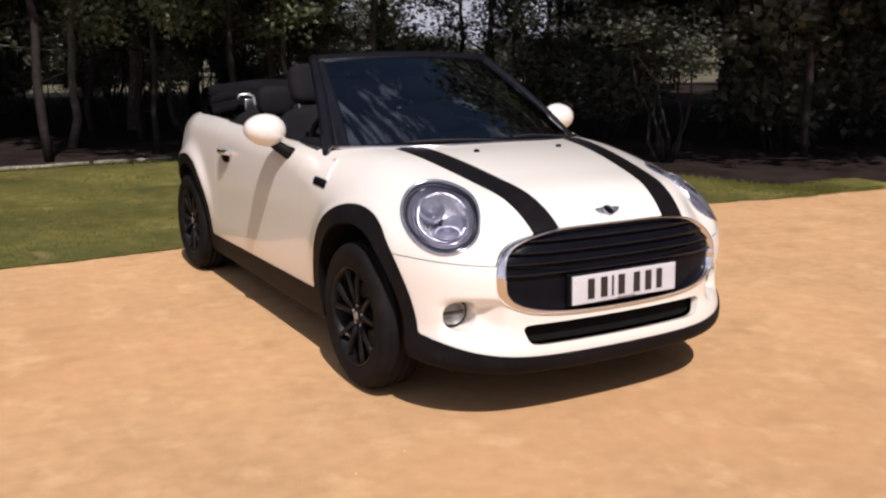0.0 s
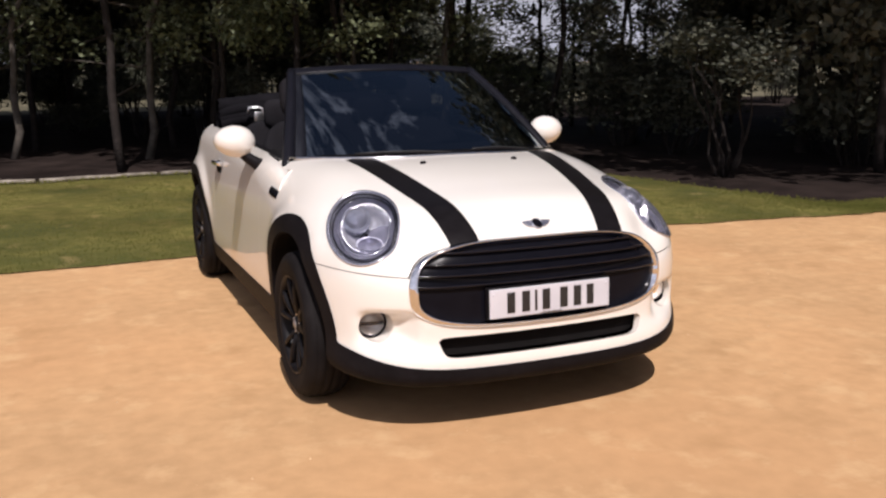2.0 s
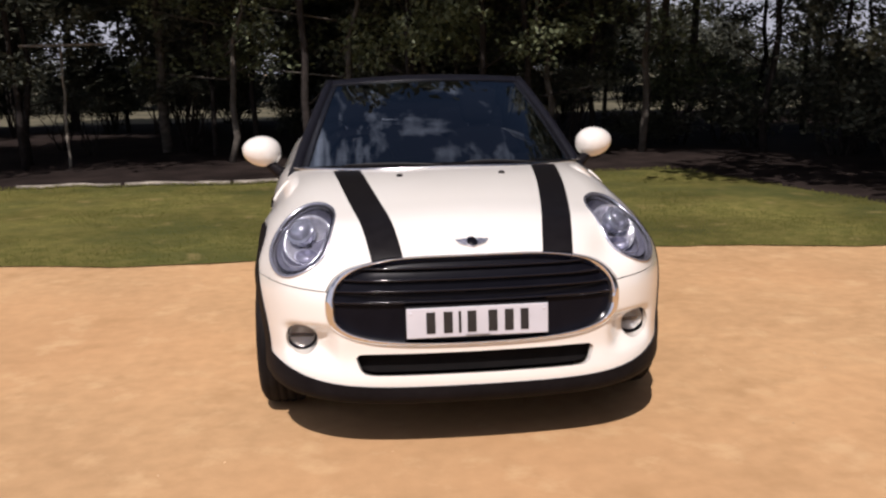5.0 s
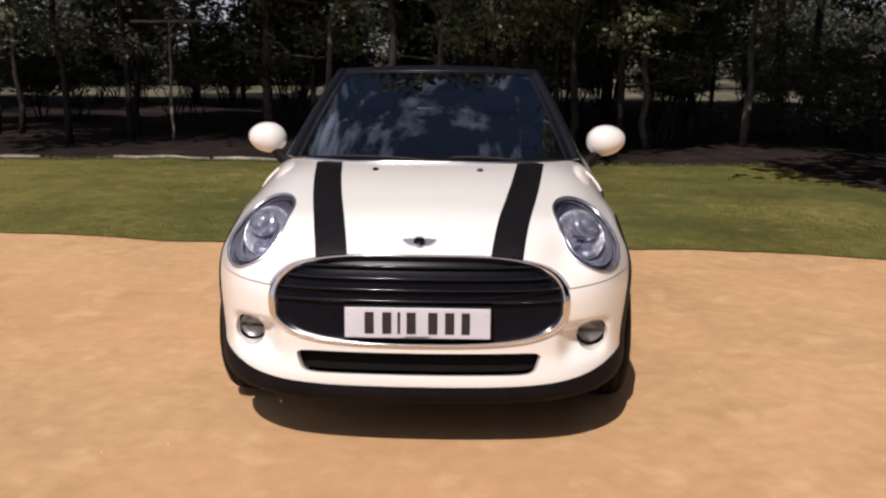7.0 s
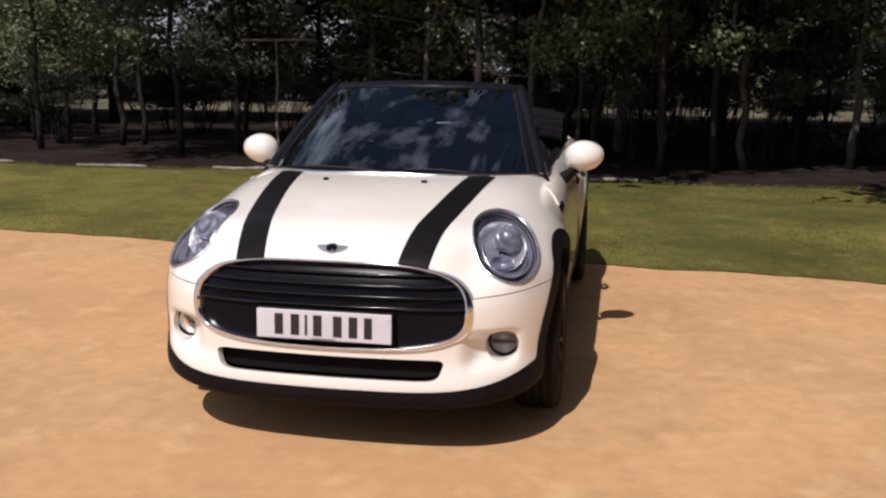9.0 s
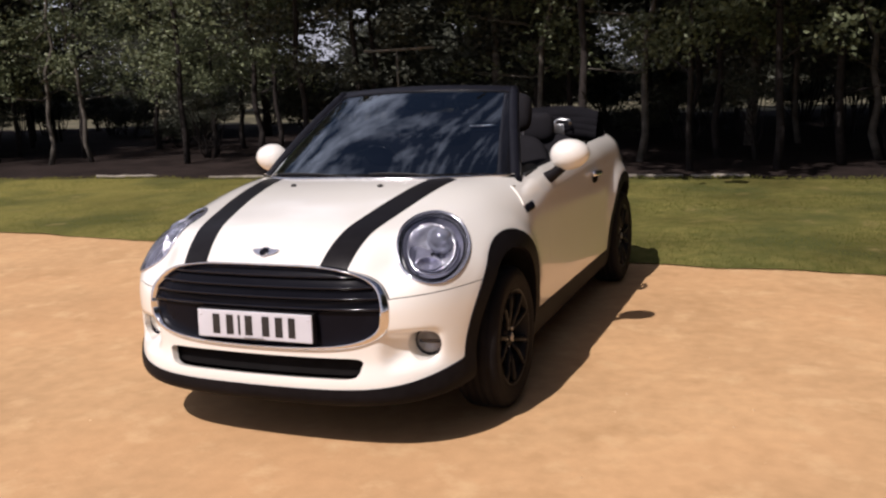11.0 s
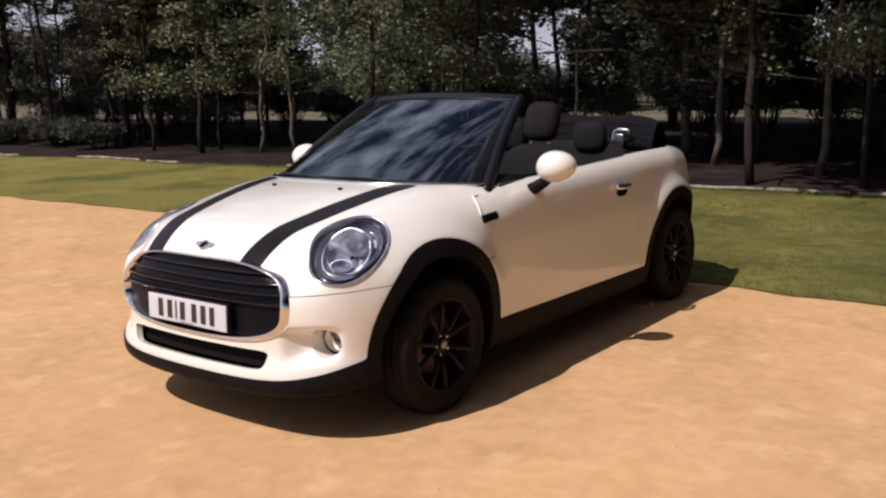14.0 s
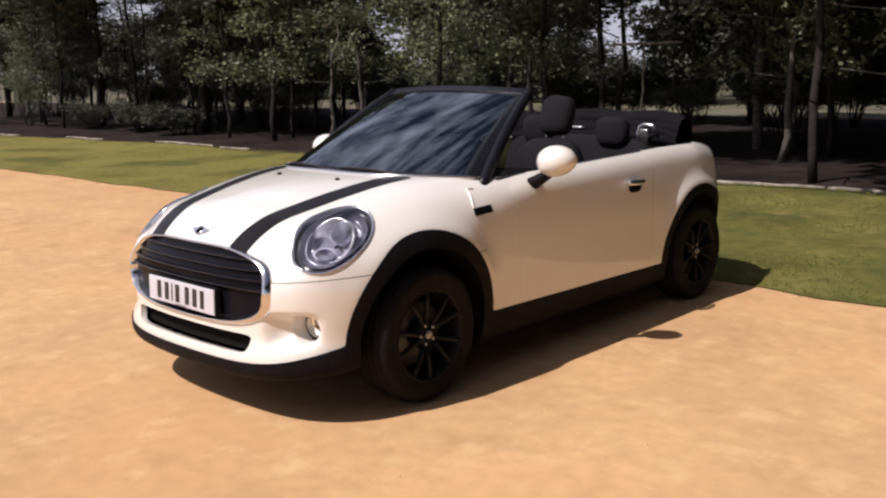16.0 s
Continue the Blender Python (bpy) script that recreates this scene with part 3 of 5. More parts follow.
# young trees along the edge: thin trunks, light foliage from head height up
def make_young(seed, height, reach, leaf, bark, count):
    r = random.Random(seed)
    young = new("young_tree")
    trunk = part("trunk", bent((0, 0, -0.05), (r.uniform(-0.4, 0.4), r.uniform(-0.3, 0.3), height), 0.055, 0.012, seed, 9, 0.05), bark, young, "thin upright trunk")
    clumps = []
    for k in range(12):
        z = 1.35 + (height - 1.5) * k / 11 + r.uniform(-0.15, 0.15)
        a = k * 2.4 + r.uniform(-0.5, 0.5)
        far = reach * r.uniform(0.35, 1.0) * (1.15 - 0.5 * z / height)
        end = Vector((math.cos(a) * far, math.sin(a) * far, z + r.uniform(-0.15, 0.35)))
        part("limb", bent((0, 0, z - 0.2), end, 0.016, 0.004, seed * 17 + k, 5, 0.12), bark, trunk)
        clumps += [(end, reach * r.uniform(0.16, 0.32)), (end * 0.6 + Vector((0, 0, z * 0.4)), reach * r.uniform(0.1, 0.22))]
    part("foliage", leaves(clumps, count, 0.085, 0.085, seed + 3), leaf, young, "thin foliage with its lighting put into the leaf colour")
    return young


youngs = [tagged(make_young(61, 5.0, 1.5, M["leaf"], M["bark"], 3300), "young tree with thin trunk and light foliage", "tree", "young trees of the wood"),
          tagged(make_young(62, 4.2, 1.2, M["leaf"], M["bark_pale"], 1900), "young tree with pale thin trunk and sparse foliage", "tree", "young trees of the wood"),
          tagged(make_young(63, 5.4, 1.6, M["leaf_shaded"], M["bark"], 3600), "young tree with thin trunk, shade put into its dark leaf colour", "tree", "young trees of the wood")]
# sunlit-coloured kinds along two stretches, the shade-coloured kind elsewhere
where = [(-2.6 - 1.25 * i + rng.uniform(-0.7, 0.7), 9.9 + rng.uniform(0, 2.8), rng.choice((0, 1, 0, 0)) if 4 <= i <= 10 or i > 19 else 2) for i in range(26)]
where += [(-7.9, 11.6, 0), (-8.8, 10.5, 0), (-10.1, 12.2, 0), (-11.4, 10.9, 1), (-12.6, 12.0, 0), (-13.8, 10.8, 0), (-14.9, 12.4, 0), (-9.6, 13.6, 0), (-12.2, 14.0, 0)]
where += [(3.7, 11.2, 2), (4.4, 10.6, 1), (0.2, 12.0, 2), (-1.9, 12.2, 0), (1.8, 13.2, 1), (4.6, 13.4, 2), (8.6, 13.4, 0), (-3.1, 9.5, 1), (2.9, 10.4, 1), (-0.4, 10.3, 1), (-2.2, 11.0, 1), (0.7, 10.8, 0), (-4.4, 10.4, 1), (7.9, 11.4, 1), (8.4, 8.6, 2), (6.2, 10.0, 2), (7.2, 9.4, 2), (9.2, 12.2, 2), (10.6, 13.6, 2), (7.4, 12.8, 2), (0.5, 9.0, 0), (1.6, 9.2, 0)]
used = set()
for x, y, k in where:
    if abs(x + 3.2 + 0.42 * (y - 9)) < 0.75 or abs(x + 8.6 + 0.87 * (y - 9)) < 0.7:
        continue
    m = pose(x, y, 0, 0, 0, rng.uniform(0, 360))
    if k in used:
        copy_thing(youngs[k], m).scale = (rng.uniform(0.8, 1.25),) * 2 + (rng.uniform(0.8, 1.2),)
    else:
        youngs[k].matrix_basis = m
        used.add(k)

# tall thicket deeper in the wood, closing the view
thickets = [tagged(make_bush(41, 3.4, 4.6, M["leaf_shaded"], 4200, 0.19, True), "tall thicket deep in the wood, shade put into its dark leaf colour", "thicket", "thickets of the wood"),
            tagged(make_bush(42, 3.0, 5.2, M["leaf_shaded"], 4200, 0.17, True), "tall thicket deep in the wood, shade put into its dark leaf colour", "thicket", "thickets of the wood"),
            tagged(make_bush(43, 3.6, 4.4, M["leaf_shaded"], 4600, 0.16, "low"), "dense thicket beyond the clearing", "thicket", "thickets of the wood")]
rng = random.Random(77)
where = []
for row, (y0, gap) in enumerate(((13.8, 2.3), (16.8, 1.9), (19.5, 1.8), (34, 2.0), (38, 2.0))):
    x = -36.0 - row * 4
    while x < 22 + row * 3:
        if rng.random() > (0.6, 0.42, 0.42, 0.06, 0.06)[row] + (0.1 if -17 < x < -9 and row < 3 else 0):
            y = y0 + rng.uniform(-1.2, 1.2) - (5.0 if x > 9 and row < 2 else 0)
            if row > 2 or not open_glade(x, y):
                where.append((x, y, rng.randrange(2) if row < 3 else 2))
        x += gap * rng.uniform(0.7, 1.2)
# last five stand unseen, added to block sky light from the car's side
where += [(8.0, 5.2, 2), (9.8, 5.4, 2), (10.8, 5.6, 2), (13.0, 5.2, 2), (15.4, 5.0, 2), (18, 4.6, 2), (11.6, 7.0, 0), (12.4, 7.0, 1), (21, 3, 0), (24, 2.4, 1), (9.6, 1.2, 1), (10.2, -1.2, 0), (9.8, -3.6, 1), (10.4, -6, 0), (10, -8.4, 1)]
used = set()
for x, y, k in where:
    m = pose(x, y, 0, 0, 0, rng.uniform(0, 360))
    if k in used:
        copy_thing(thickets[k], m).scale = (rng.uniform(0.85, 1.2),) * 2 + (rng.uniform(0.8, 1.1) * (0.5 if glade(x, y) else 1),)
    else:
        thickets[k].matrix_basis = m
        used.add(k)

# a weathered rail on a post among the trees
rail_stand = tagged(new("timber_rail"), "pale weathered timber rail on a thin post", "rail")
part("post", bent((-4.72, 11.16, -0.05), (-4.70, 11.16, 1.88), 0.024, 0.02, 44, 8, 0.02), M["log_pale"], rail_stand, "thin pale post")
part("rail", bent((-5.30, 11.1, 1.90), (-4.02, 11.2, 1.91), 0.024, 0.02, 95, 8, 0.02), M["log_pale"], rail_stand, "thin pale rail")

# low timber edging between lawn and wood
def edging(x0, x1):
    pts = []
    for i in range(9):
        x = x0 + (x1 - x0) * i / 8
        pts.append((x, lawn_far(x) - 0.02 + 0.02 * math.sin(5 * x), ground_height(x, 8) + 0.038))
    tagged(part("edging_log", tube(pts, [0.021 + 0.010 * rng.random() for _ in pts], 8), M["log_pale"]), "pale weathered timber edging beside the lawn", "edging", "timber edging")


for x0, x1 in ((-23.5, -21), (-19.2, -17.4), (-15.4, -13.2), (-12.9, -11.8), (-9.0, -7.8), (-6.7, -5.6), (-4.6, -3.3), (-3.25, -1.9), (-1.85, -0.5), (-0.45, 0.5), (0.6, 1.3)):
    edging(x0, x1)

# ---- the skin as a mesh, cut into panels along exact curves ----
def gradient(p):
    e = 1e-4
    g = np.stack([(skin(*(p + d).T) - skin(*(p - d).T)) for d in np.eye(3) * e], 1)
    return g / (np.linalg.norm(g, axis=1, keepdims=True) + 1e-12)


def settle(p, rounds=4):
    e = 1e-4
    for _ in range(rounds):
        g = np.stack([(skin(*(p + d).T) - skin(*(p - d).T)) for d in np.eye(3) * e], 1) / (2 * e)
        p = p - g * np.clip(skin(*p.T) / ((g * g).sum(1) + 1e-9), -0.02, 0.02)[:, None]
    return p


def skin_mesh(h=0.0135):
    ax = [np.arange(a, b + h, h) for a, b in ((-0.999, 1.0), (-0.9, 3.2), (0.1, 1.12))]
    f = skin(*np.meshgrid(*ax, indexing="ij"))
    inside = f < 0
    count = sum(inside[i : inside.shape[0] - 1 + i, j : inside.shape[1] - 1 + j, k : inside.shape[2] - 1 + k].astype(int)
                for i in (0, 1) for j in (0, 1) for k in (0, 1))
    cells = np.argwhere((count > 0) & (count < 8))
    number = -np.ones(count.shape, int)
    number[tuple(cells.T)] = np.arange(len(cells))
    verts = np.stack([ax[d][cells[:, d]] + h / 2 for d in range(3)], 1)
    verts = settle(verts, 8)
    faces = []
    for d in range(3):
        u, v = (d + 1) % 3, (d + 2) % 3
        a, b = [slice(None)] * 3, [slice(None)] * 3
        a[d], b[d] = slice(0, -1), slice(1, None)
        c = np.argwhere(inside[tuple(a)] != inside[tuple(b)])
        c = c[(c[:, u] > 0) & (c[:, v] > 0) & (c[:, u] < number.shape[u]) & (c[:, v] < number.shape[v])]
        ring = []
        for du, dv in ((-1, -1), (0, -1), (0, 0), (-1, 0)):
            q = c.copy()
            q[:, u] += du
            q[:, v] += dv
            ring.append(number[tuple(q.T)])
        ring = np.stack(ring, 1)
        out = ~inside[tuple(c.T)]
        ring[out] = ring[out][:, ::-1]
        faces += ring[ring.min(1) >= 0].tolist()
    return verts, faces


def cut(mesh, g, gap=0.0):
    """Splits a sheet along g = 0; returns the side below zero, the side above, and the strip between, for a gap."""
    if gap:
        low, rest = cut(mesh, lambda x, y, z: g(x, y, z) + gap / 2)
        strip, high = cut(rest, lambda x, y, z: g(x, y, z) - gap / 2)
        return low, high, strip
    verts, faces = mesh
    if not faces:
        return mesh, mesh
    val = g(*verts.T)
    val = np.where(np.abs(val) < 1e-5, 1e-5, val)
    below = val < 0
    neg = below.tolist()
    sides, mixed = ([], []), []
    sizes = [len(f) for f in faces]
    flat = np.array([i for f in faces for i in f])
    counts = np.add.reduceat(below[flat].astype(int), np.cumsum([0] + sizes[:-1])).tolist()
    for f, n, k in zip(faces, counts, sizes):
        if n == 0 or n == k:
            sides[0 if n else 1].append(f)
        else:
            mixed.append(f)
    cross, fresh = {}, []

    def at(a, b):
        key = (a, b) if a < b else (b, a)
        if key not in cross:
            cross[key] = len(verts) + len(fresh)
            s = val[key[0]] / (val[key[0]] - val[key[1]])
            fresh.append(verts[key[0]] * (1 - s) + verts[key[1]] * s)
        return cross[key]

    for f in mixed:
        polys = ([], [])
        for a, b in zip(f, f[1:] + f[:1]):
            polys[0 if neg[a] else 1].append(a)
            if neg[a] != neg[b]:
                c = at(a, b)
                polys[0].append(c)
                polys[1].append(c)
        for s in (0, 1):
            if len(polys[s]) > 2:
                sides[s].append(polys[s])
    allv = np.concatenate([verts, np.array(fresh)]) if fresh else verts
    out = []
    for fs in sides:
        used = sorted({i for f in fs for i in f})
        renumber = {i: n for n, i in enumerate(used)}
        out.append((allv[used] if used else np.zeros((0, 3)), [[renumber[i] for i in f] for f in fs]))
    return out[0], out[1]


def panel(name, mesh, material, parent, label="", proud=0.0, flange=0.012):
    """A panel of the skin, with its edges turned inwards."""
    verts, faces = mesh
    if not faces:
        return None
    nrm = gradient(verts)
    verts = verts + nrm * proud
    seen = {(a, b) for f in faces for a, b in zip(f, f[1:] + f[:1])}
    rim = [e for e in seen if (e[1], e[0]) not in seen]
    ends = sorted({i for e in rim for i in e})
    n, at = len(verts), {i: k for k, i in enumerate(ends)}
    out = np.zeros((len(ends), 3))
    for a, b in rim:
        side = np.cross(verts[b] - verts[a], nrm[a])
        side = side / (np.linalg.norm(side) + 1e-9)
        out[at[a]] += side
        out[at[b]] += side
    out /= np.linalg.norm(out, axis=1, keepdims=True) + 1e-9
    allv = np.concatenate([verts, verts[ends], verts[ends] - nrm[ends] * flange]) if ends else verts
    m = len(ends)
    faces = faces + [[n + at[b], n + at[a], n + m + at[a], n + m + at[b]] for a, b in rim]
    return part(name, (allv, faces), material, parent, label, normals=np.concatenate([nrm, out, out]) if ends else nrm)


def islands(faces):
    """Groups of faces that hang together."""
    root = {}

    def top_of(i):
        while root.setdefault(i, i) != i:
            i = root[i]
        return i
    for f in faces:
        for i in f[1:]:
            root[top_of(i)] = top_of(f[0])
    groups = collections.defaultdict(list)
    for f in faces:
        groups[top_of(f[0])].append(f)
    return [g for g in groups.values() if len(g) > 3]


def on_skin(x, z, y0=-0.9):
    """The nose's surface straight behind a point of the front view."""
    lo, hi = np.full(np.shape(x), y0), np.full(np.shape(x), 0.3)
    for _ in range(40):
        mid = (lo + hi) / 2
        out = skin(np.asarray(x, float), mid, np.asarray(z, float)) > 0
        lo, hi = np.where(out, mid, lo), np.where(out, hi, mid)
    return (lo + hi) / 2


# ---- curves in the car's front, side and top views ----
def smin2(a, b, k):
    return -smax(-a, -b, k)


def cowl(x):
    return 0.135 + 1.24 * np.abs(x) ** 3.3


def g_cabin(x, y, z):
    return smax(smax(cowl(x) + 0.012 - y, np.abs(x) - 0.712, 0.1), smax(y - 2.72 + 0.2 * x ** 2, 0.86 - z, 0.01), 0.06)


def g_wheel(y0, r):
    return lambda x, y, z: np.maximum(np.sqrt((y - y0) ** 2 + np.maximum(z - 0.315, 0) ** 2) - r, 0.45 - np.abs(x))


def g_lower(x, y, z):
    edge = 0.272 + 0.10 * (np.abs(x) / 0.8) ** 5
    edge = edge * step(0.2, -0.2, y) + (0.336 - 0.017 * y) * step(-0.2, 0.2, y)
    return z - edge


def g_grille(x, y, z):
    up = np.maximum(z - 0.572, 0) / 0.166
    down = np.maximum(0.572 - z, 0) / 0.150
    w = np.abs(x) / 0.548
    d = (w ** 4.2 + up ** 2.2 + down ** 3.0) ** 0.32 - 1
    return np.maximum(d * 0.2, y + 0.35)


def grille_rim(t, grow=0.0):
    """A point of the grille's outline in the front view, t from 0 to 1."""
    a = 2 * np.pi * t
    c, s = np.cos(a), np.sin(a)
    e = np.where(s > 0, 2.2, 3.0)
    lo, hi = 0.0 * a, 0.0 * a + 2.0
    for _ in range(40):
        r = (lo + hi) / 2
        out = np.abs(c * r) ** 4.2 + np.abs(s * r) ** e > 1
        lo, hi = np.where(out, lo, r), np.where(out, r, hi)
    return (0.548 + grow) * r * c, 0.572 + np.where(s > 0, 0.166 + grow, 0.150 + grow) * r * s


def g_slot(x, y, z):
    w = np.abs(x) / (0.438 + 0.35 * (z - 0.354))
    d = (w ** 22 + (np.abs(z - 0.354) / np.where(z > 0.354, 0.039, 0.040)) ** np.where(z > 0.354, 6, 4)) ** 0.25 - 1
    return np.maximum(d * 0.03, y + 0.35)


def g_fog(x, y, z):
    return np.maximum(np.sqrt((np.abs(x) - FOG[0]) ** 2 + (z - FOG[1]) ** 2) - FOG[2], y + 0.3)


FOG = (0.645, 0.428, 0.060)
# headlight: an oval in a plane that leans back and outwards
LAMP_AT = np.array([0.631, -0.377, 0.787])
LAMP_WAY = np.array([0.374, -0.584, 0.721]) / np.linalg.norm([0.374, -0.584, 0.721])
LAMP_U = np.cross([0, 0, 1], LAMP_WAY) / np.linalg.norm(np.cross([0, 0, 1], LAMP_WAY))
LAMP_V = np.cross(LAMP_WAY, LAMP_U)
LAMP_A, LAMP_B, LAMP_TURN = 0.141, 0.210, -0.40


def g_lamp(x, y, z):
    d = np.stack([np.abs(x), y, z], -1) - LAMP_AT
    u, v, c, s = d @ LAMP_U, d @ LAMP_V, math.cos(LAMP_TURN), math.sin(LAMP_TURN)
    oval = np.sqrt(((u * c + v * s) / LAMP_A) ** 2 + ((v * c - u * s) / LAMP_B) ** 2)
    return np.maximum((oval - 1) * 0.15, np.abs(d @ LAMP_WAY) - 0.2)


def lamp_rim(t, s, scale=1.0):
    """Points of the skin on the lamp's oval, at a share of its size."""
    a = 2 * np.pi * t
    u, v, c, q = LAMP_A * scale * np.cos(a), LAMP_B * scale * np.sin(a), math.cos(LAMP_TURN), math.sin(LAMP_TURN)
    p = LAMP_AT + np.outer(u * c - v * q, LAMP_U) + np.outer(u * q + v * c, LAMP_V)
    lo, hi = np.full(len(p), -0.16), np.full(len(p), 0.16)
    for _ in range(32):
        mid = (lo + hi) / 2
        out = skin(*(p + mid[:, None] * LAMP_WAY).T) > 0
        lo, hi = np.where(out, lo, mid), np.where(out, mid, hi)
    return (p + lo[:, None] * LAMP_WAY) * np.array([s, 1, 1])


def g_seam(x, y, z):
    return 0.62 + 0.065 * (np.abs(x) - 0.52) - z


def g_stripe(x, y, z):
    mid = 0.318 + 0.1515 * (y + 0.636) + 0.012 * np.sin(np.pi * np.clip((y + 0.636) / 0.87, 0, 1))
    return np.maximum(np.abs(np.abs(x) - mid) - 0.0575, y - 0.235)


# ---- the car ----
car = tagged(new("car"), "cream white convertible car, black bonnet stripes, roof down, on gravel", "car")

whole = skin_mesh()
_, shell = cut(whole, g_cabin)
_, shell = cut(shell, g_wheel(0.0, 0.388))
_, shell = cut(shell, g_wheel(2.495, 0.372))
black, white = cut(shell, lambda x, y, z: np.minimum(np.minimum(arch_front(y, z) * 0.45 + 9 * (np.abs(x) < 0.5), arch_rear(y, z) * 0.4 + 9 * (np.abs(x) < 0.5)), g_lower(x, y, z)))
seams = []


def split(mesh, g, gap=0.0034):
    low, high, strip = cut(mesh, g, gap)
    if strip[1]:
        seams.append(strip)
    return low, high


# black plastic: arch trims, sills, chin and rear skirt
for s in (1, -1):
    half = cut(black, lambda x, y, z: -s * x)[0]
    arch_f, half = cut(half, lambda x, y, z: np.maximum(arch_front(y, z), 0.5 - np.abs(x)))
    arch_r, half = cut(half, lambda x, y, z: np.maximum(arch_rear(y, z), 0.5 - np.abs(x)))
    panel("wheel_arch_trim", arch_f, M["trim"], car, "matt black plastic wheel arch trim", 0.004, 0.03)
    panel("wheel_arch_trim", arch_r, M["trim"], car, "matt black plastic wheel arch trim", 0.004, 0.03)
    sill = cut(half, lambda x, y, z: np.maximum(np.maximum(0.2 - y, y - 2.3), 0.6 - np.abs(x)))[0]
    panel("sill", sill, M["trim"], car, "black plastic side sill", 0.003, 0.02)
chin, rest = cut(black, lambda x, y, z: np.maximum(y - 0.1, np.where(np.abs(x) > 0.5, -arch_front(y, z), -1.0)))
panel("chin_spoiler", chin, M["trim"], car, "matt black plastic chin below the bumper", 0.006, 0.02)
panel("rear_skirt", cut(black, lambda x, y, z: np.maximum(2.6 - y, -arch_rear(y, z)))[0], M["trim"], car, "black plastic rear skirt", 0.003)
panel("floor_pan", cut(black, lambda x, y, z: np.maximum(np.abs(x) - 0.6, z - 0.2))[0], M["trim"], car, "dark underside", -0.004)

# painted panels
front, back = split(white, lambda x, y, z: y - np.where(np.abs(x) < 0.69, 9, 0.40 + 0 * x), 0.0012)
front, _ = cut(front, lambda x, y, z: y - cowl(x) - 0.004)
bonnet_skin, bumper_skin = split(front, g_seam)
_, bumper_skin = cut(bumper_skin, g_grille)
_, bumper_skin = cut(bumper_skin, g_slot)
fog_skin, bumper_skin = cut(bumper_skin, g_fog)
bonnet_skin = cut(bonnet_skin, lambda x, y, z: g_grille(x, y, z) - 0.0045)[1]
lamp_skin, bonnet_skin = cut(bonnet_skin, g_lamp)
stripe_skin, bonnet_skin = cut(bonnet_skin, g_stripe)
bonnet = panel("bonnet", bonnet_skin, M["paint"], car, "cream white bonnet")
bumper = panel("bumper", bumper_skin, M["paint"], car, "cream white front bumper", flange=0.03)
for s in (1, -1):
    panel("stripe", cut(stripe_skin, lambda x, y, z: -s * x)[0], M["stripe"], bonnet, "satin black bonnet stripe", 0.0015, 0.004)

door_bits, rear_skin = split(back, lambda x, y, z: y - 1.93 - 0.10 * (z - 0.6), 0.002)
for s in (1, -1):
    half = cut(door_bits, lambda x, y, z: -s * x)[0]
    fender, door_skin = split(half, lambda x, y, z: y - 0.655 + 0.05 * (z - 0.6), 0.0012)
    panel("fender", fender, M["paint"], car)
    door = panel("door", door_skin, M["paint"], car, "cream white door")
    lining = [(s * x, y, z) for x, y, z in ((0.70, 0.62, 0.35), (0.70, 1.95, 0.35), (0.70, 1.95, 0.955), (0.70, 0.62, 0.925), (0.66, 0.62, 0.35), (0.66, 1.95, 0.35), (0.655, 1.95, 0.975), (0.655, 0.62, 0.945))]
    part("door_lining", (lining, [[0, 1, 2, 3], [7, 6, 5, 4], [3, 2, 6, 7], [0, 3, 7, 4], [1, 5, 6, 2], [0, 4, 5, 1]]), M["leather"], door, "black door lining", False)
    ys = np.linspace(0.60, 1.94, 24)
    rail = [(s * 0.712, y, float(hood_height(0.712, y)) - 0.018) for y in ys]
    part("waist_seal", tube(rail, 0.011, 8), M["rubber"], door, "black rubber window seal")
    # handle
    hy, hz = 1.735, 0.815
    hx = 0.815
    grip = [(s * (hx + 0.004 + 0.022 * math.sin(math.pi * i / 10)), hy - 0.085 + 0.17 * i / 10, hz + 0.014) for i in range(11)]
    handle = part("door_handle", tube(grip, 0.0125, 10, flat=1.3), M["chrome"], door, "chrome door handle")
    # raised black oval: the recess's shade put into colour, no hollow is cut
    part("handle_cup_shade", pillow((s * (hx - 0.002), hy, hz - 0.010), (0.012, 0.135, 0.072), 0.7, 0.7, 12), M["shadow"], door, "dark oval standing in for the shaded recess behind the handle")
for s in (1, -1):
    panel("rear_quarter", cut(rear_skin, lambda x, y, z: -s * x)[0], M["paint"], car, "cream white rear quarter panel")
if seams:
    for strip in seams:
        for s in (1, -1):
            v, f = cut(strip, lambda x, y, z: -s * x)[0]
            for piece in islands(f):
                used_v = sorted({i for q in piece for i in q})
                at_v = {i: n for n, i in enumerate(used_v)}
                p = v[used_v]
                part("shut_line", (p - gradient(p) * 0.007, [[at_v[i] for i in q] for q in piece]), M["shadow"], car, "dark gap between the panels")

# grille: back panel, slats, chrome surround
grille_skin = cut(cut(whole, g_grille)[0], lambda x, y, z: y + 0.3)[0]
gv, gf = grille_skin
grille = part("grille", (gv + np.array([0, 0.02, 0]), gf), M["gloss_black"], car, "gloss black grille with slats and chrome surround")
